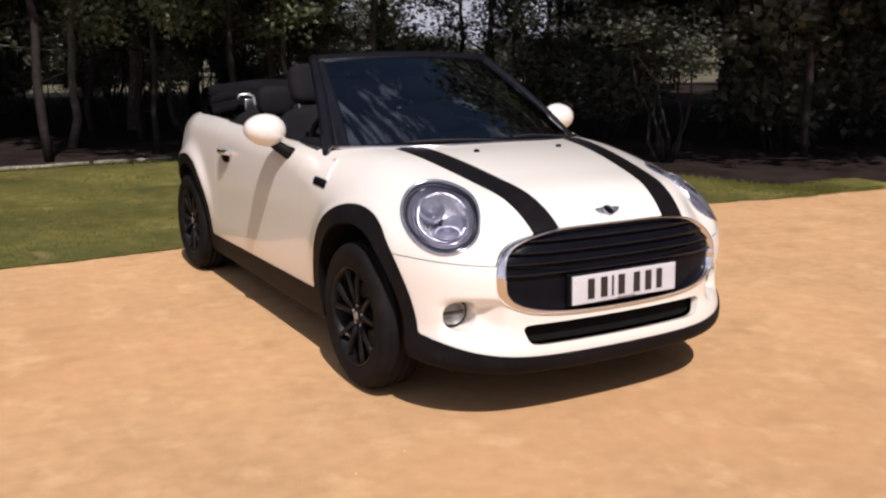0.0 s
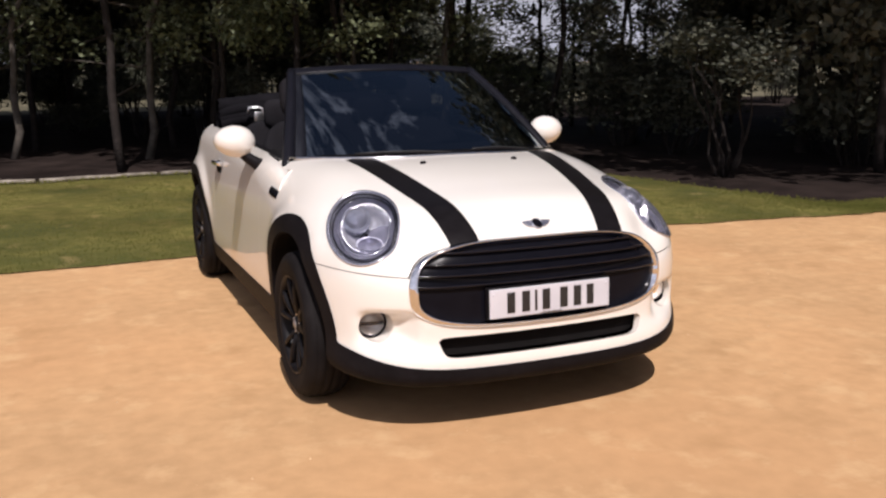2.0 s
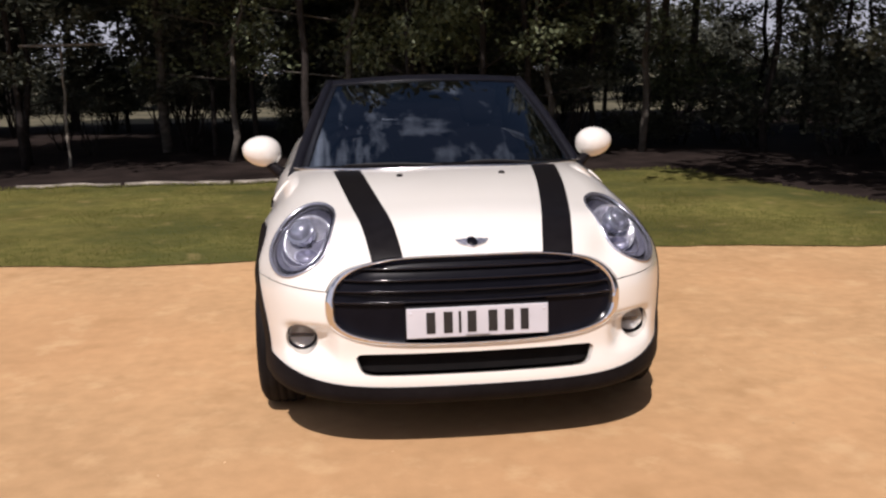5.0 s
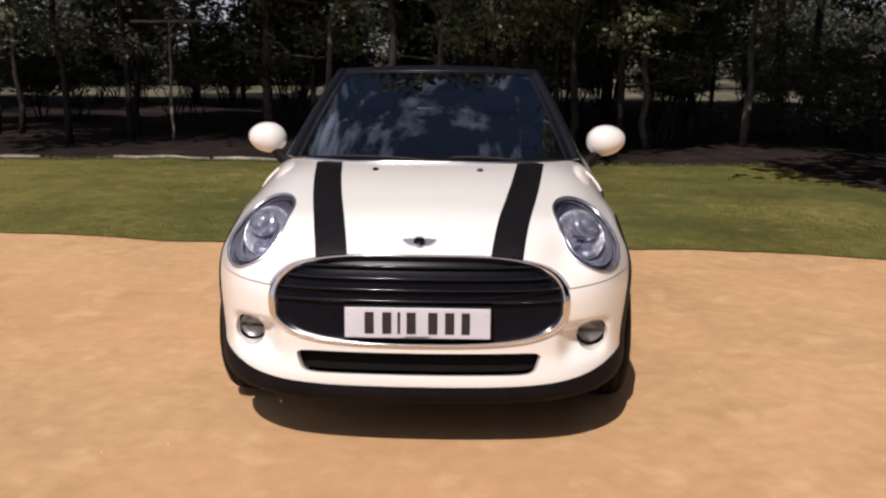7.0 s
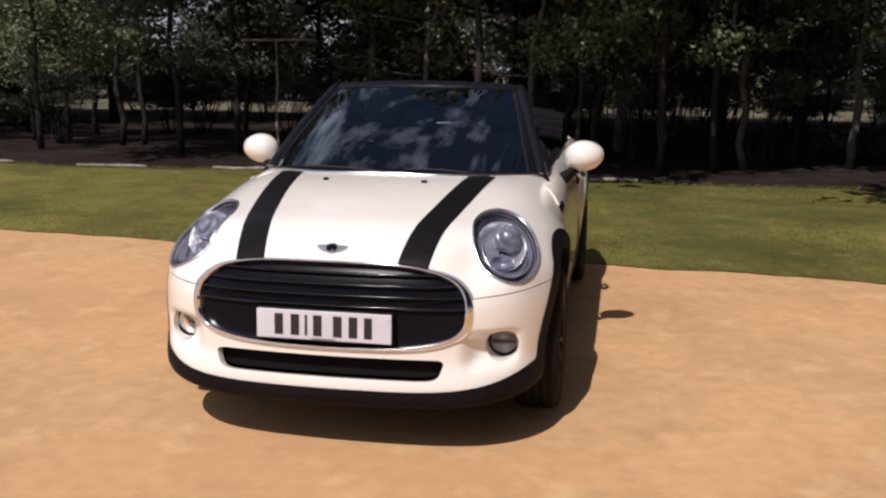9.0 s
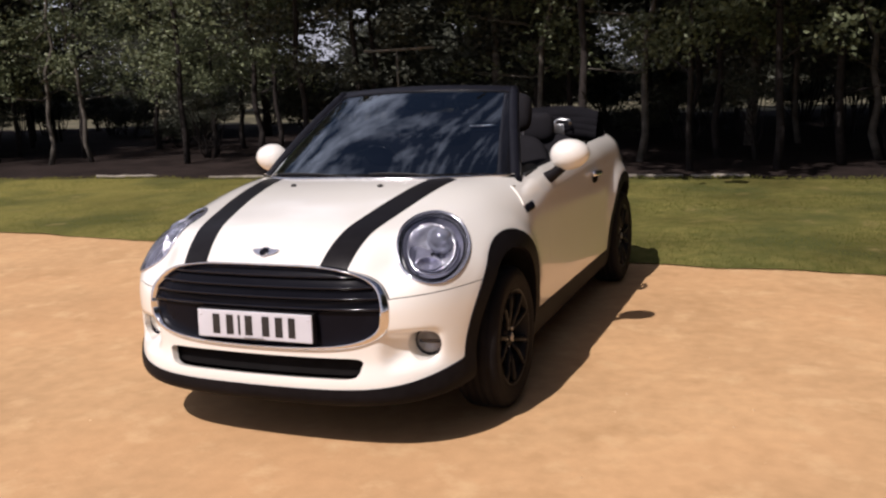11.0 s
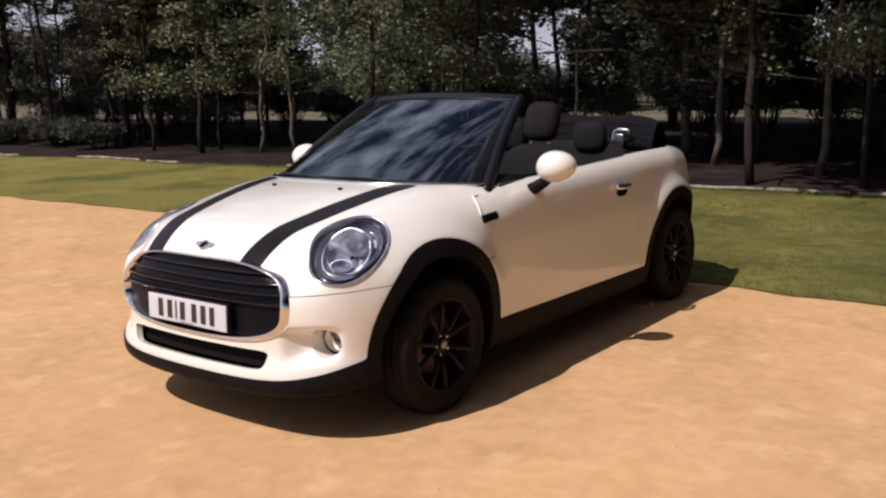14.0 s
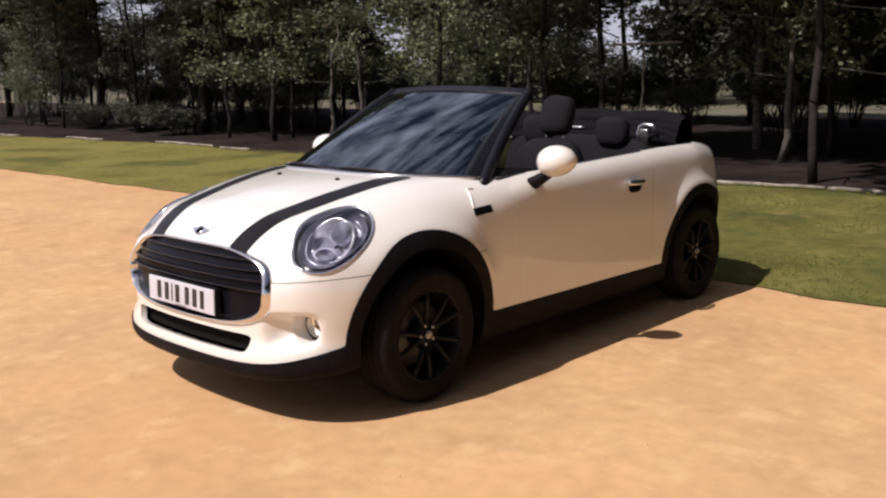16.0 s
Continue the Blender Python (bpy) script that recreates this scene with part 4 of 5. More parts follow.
for k in range(4):
    z = 0.581 + 0.039 * k
    half_w = 0.548 * (1 - ((z - 0.572) / 0.166) ** 2.2) ** (1 / 4.2) - 0.012
    xs = np.linspace(-half_w, half_w, 40)
    ys = on_skin(xs, np.full(40, z))
    def slat_at(u, v, xs=xs, ys=ys, z=z):
        i = round(u * 39)
        a = 2 * math.pi * v
        return (xs[i], ys[i] + 0.013 + 0.013 * math.cos(a), z + 0.0075 * math.sin(a) - 0.005 * math.cos(a))
    part("slat", grid(slat_at, 39, 16), M["slat"], grille, "gloss black slat")
ring_n = 160
ts = np.arange(ring_n) / ring_n


def ring_point(i, v):
    t = ts[i % ring_n]
    flank = abs(math.cos(2 * math.pi * t)) ** 2
    wide = (0.011 + 0.022 * flank ** 2.2) if t < 0.5 else (0.015 + 0.020 * flank)
    x0, z0 = grille_rim(t, 0.004)
    x1, z1 = grille_rim(t, 0.004 - wide)
    x, z = x0 + (x1 - x0) * v, z0 + (z1 - z0) * v
    return float(x), float(z)


vs = [-0.02, 0.0, 0.2, 0.45, 0.7, 0.9, 1.0, 1.02]
lift = [-0.02, 0.0, 0.006, 0.011, 0.0145, 0.016, 0.013, -0.03]
rv = []
for v, l in zip(vs, lift):
    p = np.array([ring_point(i, v) for i in range(ring_n)])
    y = on_skin(p[:, 0], p[:, 1])
    q = np.stack([p[:, 0], y, p[:, 1]], 1)
    rv += list(q + gradient(q) * l)
rf = [[j * ring_n + i, j * ring_n + (i + 1) % ring_n, (j + 1) * ring_n + (i + 1) % ring_n, (j + 1) * ring_n + i] for j in range(len(vs) - 1) for i in range(ring_n)]
part("grille_surround", (rv, rf), M["chrome"], grille, "polished chrome grille surround")

# lower intake
sv, sf = cut(cut(whole, g_slot)[0], lambda x, y, z: y + 0.3)[0]
intake = part("lower_intake", (sv + np.array([0, 0.05, 0]), sf), M["shadow"], car, "black lower air intake")

# number plate with plain bars in place of its writing
plate_v, plate_f = rounded_box((-0.26, -0.004, -0.0555), (0.26, 0.004, 0.0555), 0.003)
tilt = pose(0, -0.729, 0.511, -2.5)
plate = part("number_plate", place((plate_v, plate_f), tilt), M["plate"], car, "white reflective number plate with dark bars", False)
part("plate_holder", place(rounded_box((-0.265, 0.0045, -0.06), (0.265, 0.03, 0.06), 0.004), tilt), M["trim"], plate, "black plate holder")
for x, w in ((-0.172, 0.046), (-0.109, 0.046), (-0.066, 0.014), (-0.022, 0.046), (0.055, 0.046), (0.115, 0.046), (0.172, 0.042)):
    part("writing_bar", place(rounded_box((x - w * 0.36, -0.0052, -0.0395), (x + w * 0.36, -0.0042, 0.0395), 0), tilt), M["ink"], plate, smooth=False)

part("writing_bar", place(rounded_box((-0.045, -0.0052, -0.0515), (0.045, -0.0042, -0.0485), 0), tilt), M["ink"], plate, smooth=False)
for x in (-0.245, 0.245):
    part("screw", place(lathe([(0.0005, -0.0062), (0.004, -0.006), (0.0055, -0.0045), (0.0055, -0.003)], 12, "y"), tilt @ Matrix.Translation((x, 0, 0.036))), M["plate"], plate, "white plastic screw cap")

# headlights
for s in (1, -1):
    n = 72
    tt = np.arange(n) / n
    mine = cut(lamp_skin, lambda x, y, z: -s * x)[0]
    light = None
    rows = []
    for scale, lift_by in ((1.03, -0.012), (1.03, 0.003), (1.012, 0.007), (0.992, 0.006), (0.968, 0.0), (0.960, -0.02)):
        q = lamp_rim(tt, s, scale)
        rows += list(q + gradient(q) * lift_by)
    bez_f = [[j * n + i, j * n + (i + 1) % n, (j + 1) * n + (i + 1) % n, (j + 1) * n + i] for j in range(5) for i in range(n)]
    mid = Vector(lamp_rim(np.zeros(1), s, 0.001)[0])
    facing = Vector(LAMP_WAY * np.array([s, 1, 1]))
    axis = (facing * 0.8 + Vector((s * 0.1, -1, 0.1)) * 0.45).normalized()
    aim = axis.to_track_quat("Z", "Y").to_matrix().to_4x4()
    # bowl behind the glass
    rows2 = []
    for scale, deep in ((0.845, 0.018), (0.82, 0.034), (0.76, 0.058), (0.66, 0.085), (0.40, 0.10), (0.05, 0.105)):
        rows2 += list(lamp_rim(tt, s, scale) - np.array(facing) * deep)
    light = part("headlight", (rows2, bez_f), M["lamp_bowl"], car, "round headlight with chrome bezel and clear lens")
    part("bezel", (rows, bez_f), M["bezel"], light, "chrome headlight bezel")
    rows3 = []
    for scale, deep in ((0.962, 0.008), (0.95, 0.018), (0.925, 0.025), (0.88, 0.027), (0.845, 0.022), (0.836, 0.040)):
        rows3 += list(lamp_rim(tt, s, scale) - np.array(facing) * deep)
    part("border", (rows3, bez_f), M["lamp_border"], light, "dark border inside the bezel")
    glass_n = gradient(mine[0])
    part("lens", (mine[0] + glass_n * 0.003, mine[1]), M["lamp_glass"], light, "clear glass cover", normals=glass_n).visible_shadow = False
    at = Matrix.Translation(mid - axis * 0.072)
    main = at @ aim @ Matrix.Translation((-s * 0.018, -0.012, -0.004)) @ Matrix.Diagonal((1.3, 1.35, 1.0, 1))
    eye_m = at @ aim @ Matrix.Translation((s * 0.022, 0.026, 0.012)) @ Matrix.Diagonal((1.35, 1.35, 1.0, 1))
    part("reflector", place(lathe([(0.012, -0.035), (0.04, -0.028), (0.06, -0.008), (0.072, 0.02), (0.076, 0.022), (0.077, 0.012)], 40, "z"), main), M["reflector"], light, "faceted chrome reflector")
    part("projector", place(lathe([(0.0005, 0.03), (0.018, 0.027), (0.031, 0.017), (0.036, 0.0), (0.040, 0.004), (0.042, -0.004), (0.04, -0.04)], 32, "z"), eye_m), M["lamp_glass_dark"], light, "projector lens")
    low = at @ aim @ Matrix.Translation((-s * 0.03, -0.085, 0.02))
    part("indicator_bowl", place(lathe([(0.004, -0.02), (0.02, -0.014), (0.033, 0.004), (0.037, 0.012), (0.038, 0.006)], 28, "z"), low @ Matrix.Diagonal((1.35, 0.75, 1, 1))), M["lamp_bowl"], light, "small lower reflector")
    part("groove", tube([Vector(p) - facing * 0.008 for p in lamp_rim(np.arange(60) / 60, s, 0.957)], 0.003, 8, closed=True), M["shadow"], light, "dark groove inside the bezel")
    arc = [Vector(p) - facing * 0.042 for p in lamp_rim(np.linspace(0.5, 1.25, 40), s, 0.70)]
    part("light_ring", tube(arc, 0.004, 8), M["bezel"], light, "pale daytime light ring")

# fog lamps, set into scoops
for s in (1, -1):
    n = 40
    ang = 2 * np.pi * np.arange(n) / n
    rows = []
    for r, back_by in ((1.0, -0.001), (0.995, 0.016), (0.98, 0.042)):
        x, z = s * (FOG[0] + FOG[2] * r * np.cos(ang)), FOG[1] + FOG[2] * r * np.sin(ang)
        y = on_skin(x, z)
        flat_y = y * (1 - min(1, back_by * 24)) + (float(np.mean(y)) + 0.01) * min(1, back_by * 24)
        rows += list(np.stack([x, flat_y + back_by, z], 1))
    fog = part("fog_lamp", (rows, [[j * n + i, j * n + (i + 1) % n, (j + 1) * n + (i + 1) % n, (j + 1) * n + i] for j in range(2) for i in range(n)]), M["paint"], car, "round fog lamp sunk in a cream recess")
    fx, fz = s * FOG[0], FOG[1]
    fy = float(on_skin(np.array([fx]), np.array([fz]))[0]) + 0.036
    turn = pose(fx, fy, fz, 5, 0, s * 8) @ Matrix.Scale(0.90, 4)
    part("ring", place(lathe([(0.062, 0.004), (0.062, -0.003), (0.0595, -0.006), (0.0565, -0.004), (0.055, 0.006)], 36, "y"), turn), M["lamp_border"], fog, "dark gloss ring")
    part("reflector", place(lathe([(0.055, 0.0), (0.038, 0.018), (0.015, 0.028), (0.001, 0.03)], 28, "y"), turn), M["fog_bowl"], fog)
    part("bulb_shield", place(rounded_box((-0.050, -0.004, -0.012), (0.050, 0.008, 0.004), 0.004), turn), M["lamp_border"], fog, "bar across the lamp")
    part("lens", place(lathe([(0.0005, -0.014), (0.028, -0.012), (0.055, -0.006)], 28, "y"), turn), M["lamp_glass"], fog, "clear lens").visible_shadow = False

# bonnet badge and washer jets
bx, bz = 0.0, 0.778
by = float(on_skin(np.array([0.0]), np.array([bz]))[0])
bn = Vector(gradient(np.array([[0.0, by, bz]]))[0])
seat_on = Matrix.Translation(Vector((0, by, bz)) + bn * 0.002) @ bn.to_track_quat("Z", "Y").to_matrix().to_4x4()
badge = part("badge", place(lathe([(0.0005, 0.008), (0.018, 0.0075), (0.023, 0.004), (0.024, -0.004)], 24, "z"), seat_on), M["gloss_black"], bonnet, "winged round badge in black and chrome")
part("badge_ring", place(lathe([(0.020, 0.006), (0.022, 0.009), (0.025, 0.006), (0.026, -0.004)], 24, "z"), seat_on), M["chrome"], badge)
for s in (1, -1):
    wing = [(s * 0.022, 0.016), (s * 0.062, 0.013), (s * 0.056, 0.004), (s * 0.048, -0.004), (s * 0.036, -0.011), (s * 0.022, -0.016)]
    wv = [(x, y, 0.002) for x, y in wing] + [(x, y, 0.006 - 0.05 * abs(abs(x) - 0.02)) for x, y in wing]
    wf = [[6, 7, 8, 9, 10, 11]] + [[i, (i + 1) % 6, (i + 1) % 6 + 6, i + 6] for i in range(6)]
    part("wing", place((wv, wf), seat_on), M["bezel"], badge, smooth=False)
    wy = 0.013
    part("washer_jet", pillow((s * 0.222, wy, float(hood_height(0.222, wy)) + 0.002), (0.028, 0.02, 0.018), 0.8, 0.8, 8), M["trim"], bonnet, "black washer jet")

# side scuttles with indicators
for s in (1, -1):
    sy, sz = 0.385, 0.818
    def on_side(y, z):
        lo, hi = 0.5, 1.0
        for _ in range(30):
            mid = (lo + hi) / 2
            lo, hi = (lo, mid) if skin(np.array(mid), np.array(y), np.array(z)) > 0 else (mid, hi)
        return lo
    def scuttle_at(u, v):
        y = sy - 0.035 + 0.115 * u
        z = sz - 0.018 + 0.034 * v + 0.008 * u
        return Vector((s * (on_side(y, z) + 0.004 + 0.003 * math.sin(math.pi * v)), y, z))
    sc = part("side_scuttle", slab(grid(scuttle_at, 8, 6), (-s * 0.012, 0, 0)), M["gloss_black"], car, "dark side indicator in a hooked trim")
    hook = [(s * (on_side(sy - 0.035 + 0.03 * k / 9, sz + 0.015 + 0.085 * k / 9) + 0.003), sy - 0.035 + 0.03 * k / 9, sz + 0.015 + 0.085 * k / 9) for k in range(10)]
    hook += [(s * (on_side(sy + 0.0 + 0.01 * k, sz + 0.10) + 0.003), sy + 0.01 * k, sz + 0.10) for k in range(1, 4)]
    part("hook_trim", tube(hook, 0.0042, 8), M["paint"], sc, "thin cream hooked trim")

# windscreen: glass, black border, frame
def screen_at(u, v, out=0.0):
    """u from -1 to 1 across, v from 0 at the cowl to 1 at the header."""
    xb = 0.705 * u
    base = Vector((xb, float(cowl(xb)) + 0.01, float(hood_height(xb, cowl(xb))) - 0.012 - 0.03 * abs(u) ** 6))
    top = Vector((0.520 * u, 1.045 + 0.085 * u * u, 1.372 - 0.022 * u * u))
    p = base.lerp(top, v)
    return p + Vector((0, -0.8, 0.6)) * (0.022 * math.sin(math.pi * v) + out)


screen = part("windscreen", grid(lambda a, b: screen_at(-0.955 + 1.91 * a, 0.02 + 0.955 * b), 32, 20), M["glass"], car, "raked windscreen glass reflecting clouds, black frame")
screen.visible_shadow = False
for s in (1, -1):
    post = [screen_at(s * 0.985, v, -0.006) for v in np.linspace(-0.03, 1.0, 16)]
    part("pillar", tube(post, [0.034 - 0.008 * i / 15 for i in range(16)], 12, flat=1.0), M["frame"], screen, "gloss black windscreen pillar")
    part("glass_edge", slab(grid(lambda a, b, s=s: screen_at(s * (0.90 + 0.07 * a), 0.0 + 0.985 * b, 0.003), 3, 16), (0, 0.003, -0.002)), M["frit"], screen, "black printed glass border")
part("header", slab(grid(lambda a, b: screen_at(-1.0 + 2 * a, 0.955 + 0.075 * b, 0.006), 30, 5), (0, 0.035, -0.03)), M["frame"], screen, "black header rail")
part("lower_border", slab(grid(lambda a, b: screen_at(-0.97 + 1.94 * a, -0.01 + 0.075 * b, 0.003), 30, 3), (0, 0.003, -0.002)), M["frit"], screen, "black printed glass border")
part("cowl_strip", tube([(x, float(cowl(x)) + 0.008, float(hood_height(x, cowl(x))) + 0.002 - 0.05 * max(0, abs(x) - 0.6)) for x in np.linspace(-0.69, 0.69, 50)], 0.0085, 8), M["chrome_dull"], screen, "bright strip along the foot of the glass")
part("mirror_mount", pillow((0, 1.03, 1.335), (0.10, 0.07, 0.05), 0.7, 0.7, 10), M["trim"], screen, "black sensor housing")
inner_mirror = part("inner_mirror", pillow((0, 1.10, 1.285), (0.24, 0.045, 0.07), 0.5, 0.5, 12), M["trim"], car, "black interior rear-view mirror")
for x0, x1 in ((-0.60, -0.02), (-0.02, 0.42)):
    arm = [screen_at(u / 0.705, 0.022 + 0.03 * math.sin(math.pi * k / 12), 0.010) for k, u in enumerate(np.linspace(x0, x1, 13))]
    wiper = part("wiper", tube(arm, 0.0048, 6), M["trim"], car, "black wiper arm and blade")
    part("blade", tube([p + Vector((0, 0.004, 0.008)) for p in arm[3:]], 0.0035, 6), M["rubber"], wiper)

# door mirrors
for s in (1, -1):
    centre = Vector((s * 0.872, 0.885, 1.018))
    cap = pillow((0, 0, 0), (0.205, 0.18, 0.157), 1.0, 1.0, 18, lambda v: (v[0], v[1] if v[1] < 0.15 else 0.15 + (v[1] - 0.15) * 0.75, v[2] * (1 - 0.08 * v[0] * s)))
    door_mirror = part("door_mirror", place(cap, Matrix.Translation(centre) @ pose(0, 0, 0, 0, s * -6, s * 17)), M["paint"], car, "cream white oval door mirror on a black stalk")
    glass = pillow((0, 0.063, 0), (0.13, 0.014, 0.098), 0.9, 0.9, 10)
    part("mirror_glass", place(glass, Matrix.Translation(centre) @ pose(0, 0, 0, 0, s * -6, s * 17)), M["mirror"], door_mirror, "mirror glass")
    part("stalk", tube([(s * 0.752, 0.815, 0.892), (s * 0.79, 0.832, 0.918), (s * 0.825, 0.858, 0.945), (s * 0.85, 0.88, 0.972)], [0.034, 0.028, 0.024, 0.024], 12, flat=1.2), M["trim"], door_mirror, "black mirror stalk")

# wheels
def wheel_at(x, y, s):
    spin = 0.35 + 0.5 * (y > 1) + 0.3 * (s > 0)
    m = Matrix.Translation((x, y, 0.312)) @ (Matrix.Identity(4) if s > 0 else pose(0, 0, 0, 0, 0, 180))
    w = 0.0975
    rim = lathe([(0.19, -w + 0.01), (0.204, -w + 0.014), (0.198, -0.05), (0.190, 0.0), (0.196, 0.06), (0.207, w - 0.016), (0.213, w - 0.008), (0.209, w - 0.003), (0.202, w - 0.006), (0.194, w - 0.02), (0.184, w - 0.06), (0.180, 0.0)], 56)
    wheel = part("wheel", place(rim, m), M["alloy"], car, "black multi-spoke alloy wheel with tyre")
    tread = [(0.205, -w + 0.006), (0.235, -w - 0.004), (0.27, -w - 0.002), (0.294, -w + 0.012), (0.305, -w + 0.028), (0.3085, -0.055), (0.304, -0.05), (0.304, -0.044), (0.3105, -0.04), (0.312, -0.018), (0.306, -0.014), (0.306, -0.007), (0.312, -0.003),
             (0.312, 0.015), (0.306, 0.019), (0.306, 0.026), (0.3105, 0.03), (0.3095, 0.052), (0.304, 0.056), (0.304, 0.062), (0.305, w - 0.026), (0.294, w - 0.011), (0.27, w + 0.003), (0.262, w + 0.0015), (0.235, w + 0.004), (0.213, w - 0.006)]
    part("tyre", place(lathe(tread, 72), m), M["tyre"], wheel, "black rubber tyre")
    part("brake_disc", place(lathe([(0.05, 0.0), (0.14, 0.0), (0.142, -0.006), (0.14, -0.012), (0.05, -0.012)], 40), m @ Matrix.Translation((0.005, 0, 0))), M["disc"], wheel, "dull steel brake disc")
    part("hub", place(lathe([(0.0005, 0.078), (0.02, 0.077), (0.028, 0.074), (0.031, 0.068), (0.05, 0.066), (0.066, 0.056), (0.07, 0.03), (0.07, 0.0)], 32), m), M["alloy"], wheel, "hub with centre cap")
    part("centre_cap", place(lathe([(0.0005, 0.0815), (0.014, 0.081), (0.02, 0.0785), (0.021, 0.074)], 24), m), M["cap"], wheel, "grey centre cap")
    for k in range(5):
        a = spin + 2 * math.pi * k / 5
        for side in (-1, 1):
            b0, b1 = a + side * 0.20, a + side * 0.27
            pts = [Vector((0.060, 0.050 * math.cos(b0), 0.050 * math.sin(b0))), Vector((0.074, 0.11 * math.cos((b0 + b1) / 2), 0.11 * math.sin((b0 + b1) / 2))), Vector((0.080, 0.165 * math.cos(b1), 0.165 * math.sin(b1))), Vector((0.076, 0.2 * math.cos(b1), 0.2 * math.sin(b1)))]
            part("spoke", place(tube(pts, [0.013, 0.011, 0.011, 0.014], 8, flat=1.15), m), M["alloy"], wheel)
        bolt = Matrix.Translation((0.064, 0.045 * math.cos(a), 0.045 * math.sin(a)))
        part("bolt", place(lathe([(0.0005, 0.008), (0.008, 0.007), (0.009, 0.0)], 8), m @ bolt), M["steel"], wheel)
    bend = (0.386 if y < 1 else 0.370)
    def well_at(u, v):
        wy, wz = y + bend * math.cos(math.pi * (1.12 * u - 0.06)), 0.315 + bend * math.sin(math.pi * (1.12 * u - 0.06))
        lo, hi = 0.5, 0.85
        for _ in range(16):
            half_way = (lo + hi) / 2
            lo, hi = (lo, half_way) if skin(np.array(half_way), np.array(wy), np.array(wz)) > 0 else (half_way, hi)
        return (s * (lo - 0.012 + (0.50 - lo + 0.012) * v), wy, wz)
    well = grid(well_at, 30, 4)
    inner = grid(lambda u, v: (s * 0.50, y - bend + 2 * bend * u, 0.23 + v * (0.085 + bend * math.sqrt(max(0, 1 - (2 * u - 1) ** 2)))), 20, 4)
    part("wheel_well", joined(well, inner), M["shadow"], car, "dark wheel well liner")


for s in (1, -1):
    wheel_at(s * 0.742, 0.0, s)
    wheel_at(s * 0.742, 2.495, s)

# cabin: tub, dashboard, seats, soft top
part("cabin_floor", rounded_box((-0.69, 0.35, 0.22), (0.69, 2.85, 0.27), 0.01), M["carpet"], car, "dark carpeted cabin floor")
part("rear_bulkhead", rounded_box((-0.68, 2.60, 0.26), (0.68, 2.64, 0.94), 0.01), M["carpet"], car, "dark bulkhead behind the rear seats")


def dash_at(u, v):
    x = -0.69 + 1.38 * u
    y = 0.42 + 0.55 * v + 0.25 * abs(x) ** 3
    z = 0.955 + 0.03 * math.sin(math.pi * min(1, v * 1.2)) - 0.35 * max(0, v - 0.72) ** 1.2 * 3
    return (x, y, z)


dash = part("dashboard", slab(grid(dash_at, 24, 14), (0, 0, -0.12)), M["soft_black"], car, "black padded dashboard")
wheel_m = Matrix.Translation((-0.36, 1.10, 0.90)) @ pose(0, 0, 0, 68, 0, 0)
steering = part("steering_wheel", place(tube([(0.185 * math.cos(a), 0.185 * math.sin(a), 0) for a in np.linspace(0, 2 * math.pi, 40, endpoint=False)], 0.016, 10, closed=True), wheel_m), M["leather"], car, "black leather steering wheel")
part("steering_boss", place(pillow((0, -0.01, -0.02), (0.15, 0.13, 0.06), 0.7, 0.8, 10), wheel_m), M["trim"], steering)
for a in (0.1, math.pi - 0.1, -math.pi / 2):
    part("steering_spoke", place(tube([(0.05 * math.cos(a), 0.05 * math.sin(a), -0.01), (0.18 * math.cos(a), 0.18 * math.sin(a), 0)], 0.014, 8), wheel_m), M["trim"], steering)
part("instrument", place(pillow((0, 0.14, -0.09), (0.17, 0.15, 0.08), 0.6, 1.0, 12), wheel_m), M["gloss_black"], steering, "round instrument binnacle")


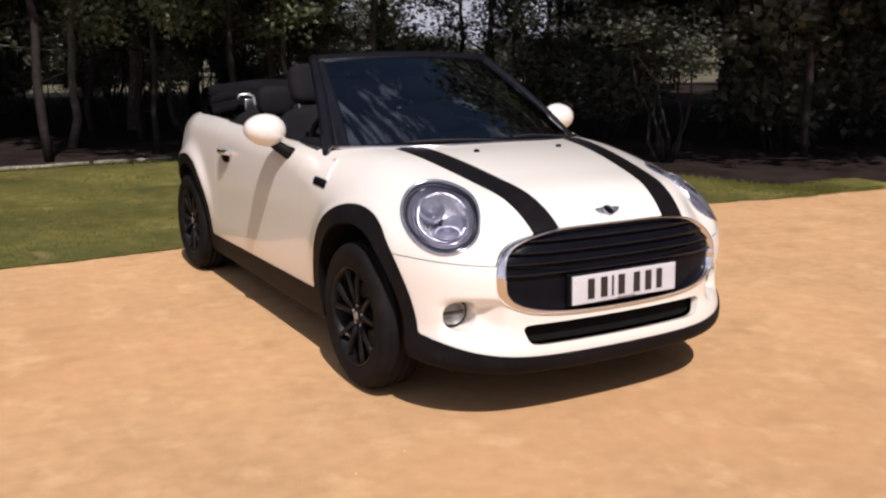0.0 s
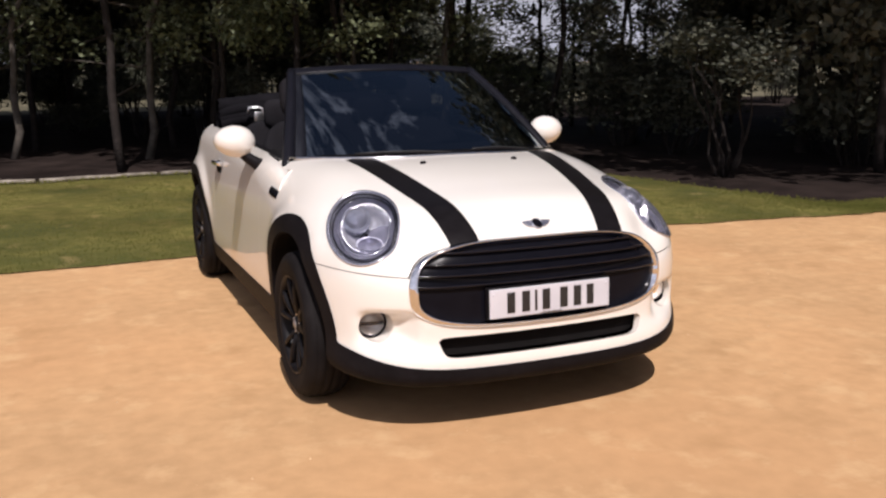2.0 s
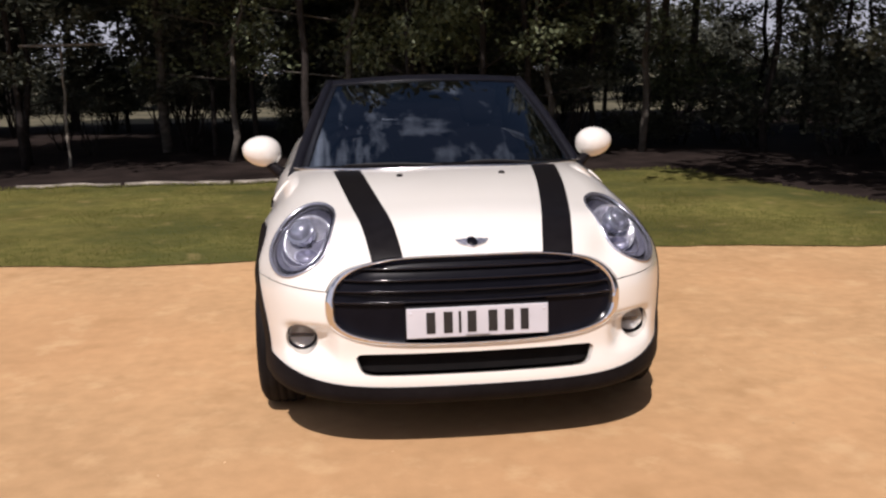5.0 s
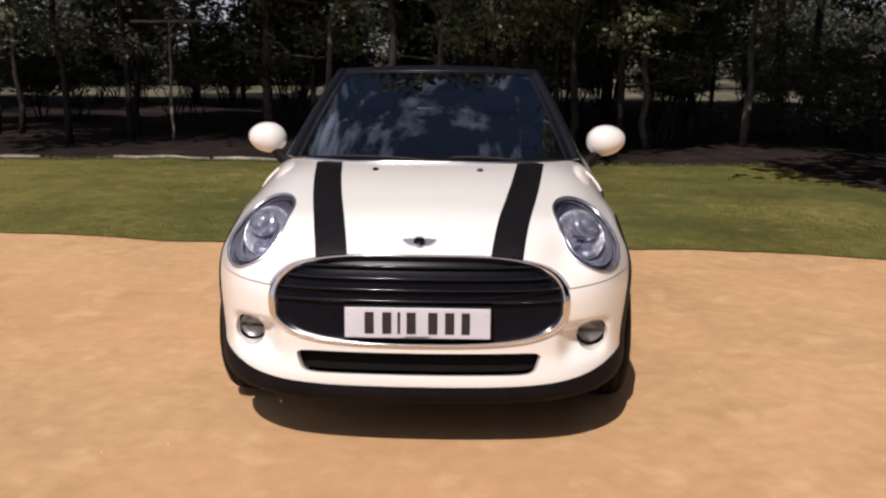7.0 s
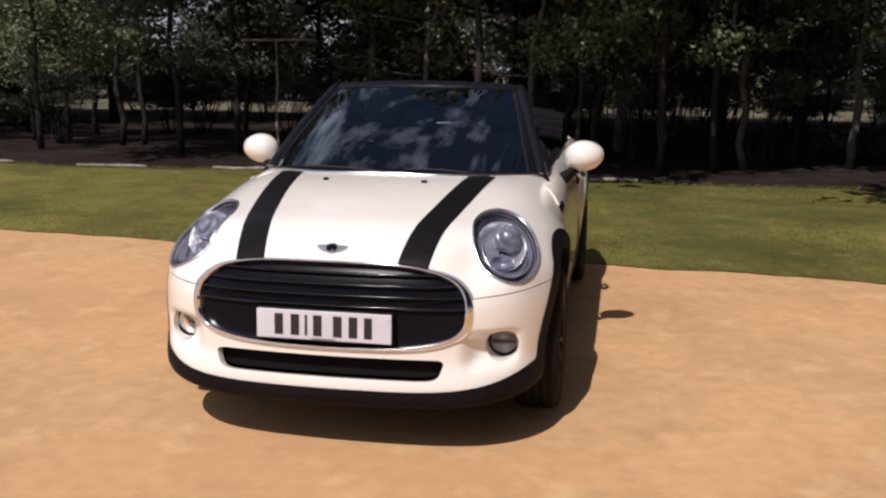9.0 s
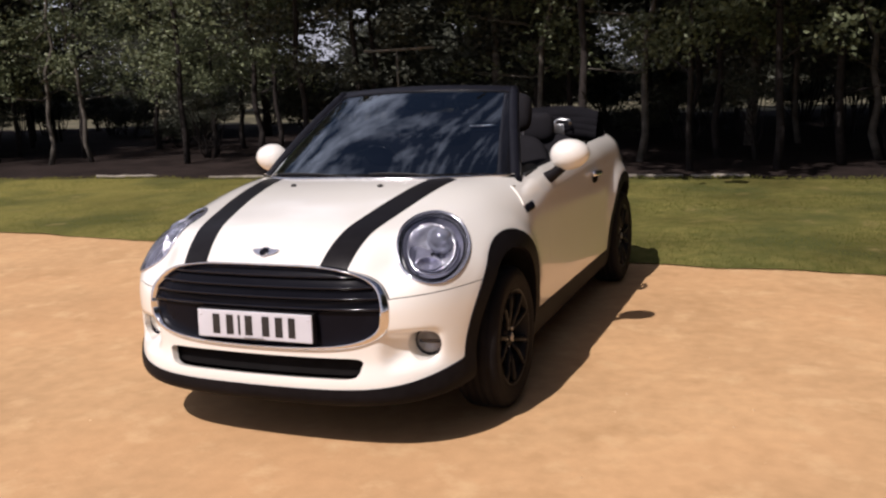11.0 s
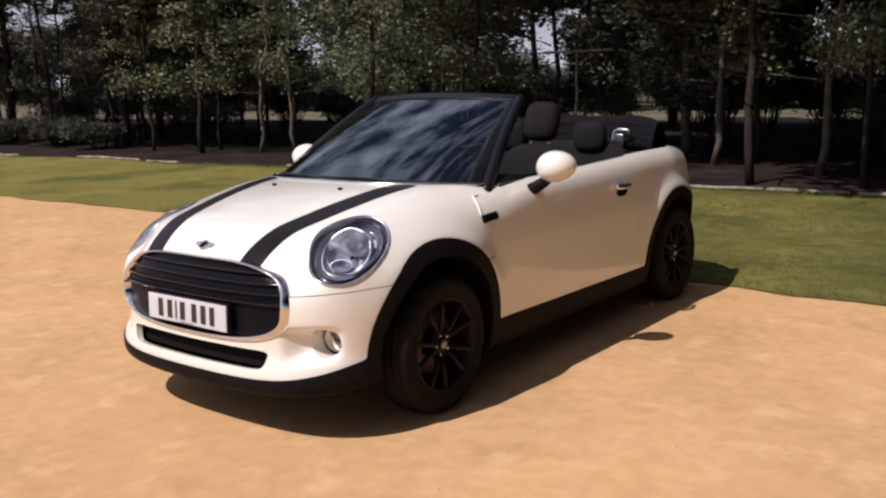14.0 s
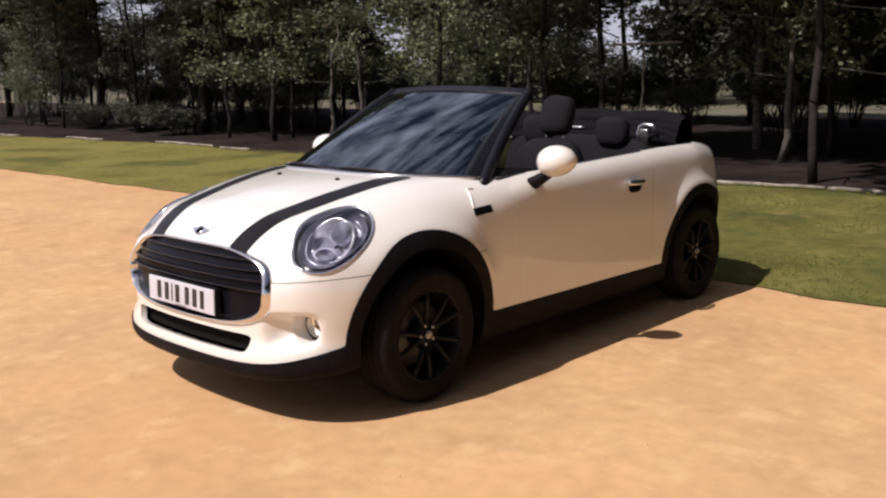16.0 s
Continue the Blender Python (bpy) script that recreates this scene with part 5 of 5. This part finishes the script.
def seat_at(x):
    back_m = Matrix.Translation((x, 1.395, 0.485)) @ pose(0, 0, 0, -17, 0, 0)
    seat = part("front_seat", place(pillow((0, 0, 0.28), (0.52, 0.15, 0.66), 0.55, 0.55, 16, lambda v: (v[0] * (1 - 0.16 * max(0, v[2]) ** 2), v[1] - 0.35 * abs(v[0]) ** 2.5, v[2])), back_m), M["cloth"], car, "black cloth front seat with headrest")
    part("cushion", pillow((x, 1.14, 0.47), (0.52, 0.52, 0.17), 0.55, 0.5, 14, lambda v: (v[0], v[1], v[2] + 0.3 * abs(v[0]) ** 3)), M["cloth"], seat)
    part("headrest", place(pillow((0, -0.01, 0.745), (0.215, 0.125, 0.23), 0.55, 0.75, 14), back_m), M["cloth"], seat, "rounded black headrest")
    for s in (1, -1):
        part("headrest_post", place(tube([(s * 0.06, 0, 0.58), (s * 0.06, 0, 0.68)], 0.007, 8), back_m), M["chrome_dull"], seat)


for x in (-0.36, 0.36):
    seat_at(x)
bench = part("rear_seat", pillow((0, 1.95, 0.48), (1.16, 0.5, 0.18), 0.4, 0.4, 14), M["cloth"], car, "black cloth rear bench seat")
part("rear_backrest", place(pillow((0, 0, 0.25), (1.16, 0.14, 0.60), 0.4, 0.4, 14), Matrix.Translation((0, 2.24, 0.50)) @ pose(0, 0, 0, -14, 0, 0)), M["cloth"], bench)
for s in (1, -1):
    part("rear_headrest", pillow((s * 0.30, 2.30, 1.07), (0.235, 0.11, 0.19), 0.6, 0.7, 12), M["cloth"], bench, "rounded rear headrest")
    clip = [(s * 0.36, 2.50, 0.97), (s * 0.362, 2.51, 1.05), (s * 0.37, 2.52, 1.092), (s * 0.40, 2.525, 1.105), (s * 0.46, 2.53, 1.10), (s * 0.475, 2.53, 1.06)]
    hinge = part("roof_hinge", tube(clip, 0.011, 8), M["steel"], car, "bright metal roof linkage")
    part("hinge_plate", rounded_box((min(s * 0.37, s * 0.43), 2.51, 0.98), (max(s * 0.37, s * 0.43), 2.525, 1.075), 0.004), M["steel"], hinge)


part("rear_rail", tube([(-0.36 + 0.04 * k, 2.47 + 0.0006 * (k - 4) ** 2, 1.078) for k in range(9)], 0.0065, 8), M["steel"], car, "bright metal rail behind the rear seats")


def hood_fold(layer):
    def at(u, v):
        x = -0.66 + 1.32 * u
        a = 2 * math.pi * v
        depth = (0.17 - 0.02 * layer) * (1 - 0.3 * abs(2 * u - 1) ** 6)
        y = 2.80 - 0.22 * abs(2 * u - 1) ** 3 + depth * math.cos(a) + 0.006 * math.sin(9 * u + layer * 2)
        z = 1.02 + 0.034 * layer + 0.064 * math.sin(a) - 0.03 * abs(2 * u - 1) ** 4 + 0.006 * math.sin(14 * u + 3 * layer)
        return (x, y, z)
    return grid(at, 40, 16)


soft_top = part("soft_top", hood_fold(0), M["canvas"], car, "black canvas soft top folded behind the seats")
for layer in (1, 2, 3):
    part("fold", hood_fold(layer), M["canvas"], soft_top)
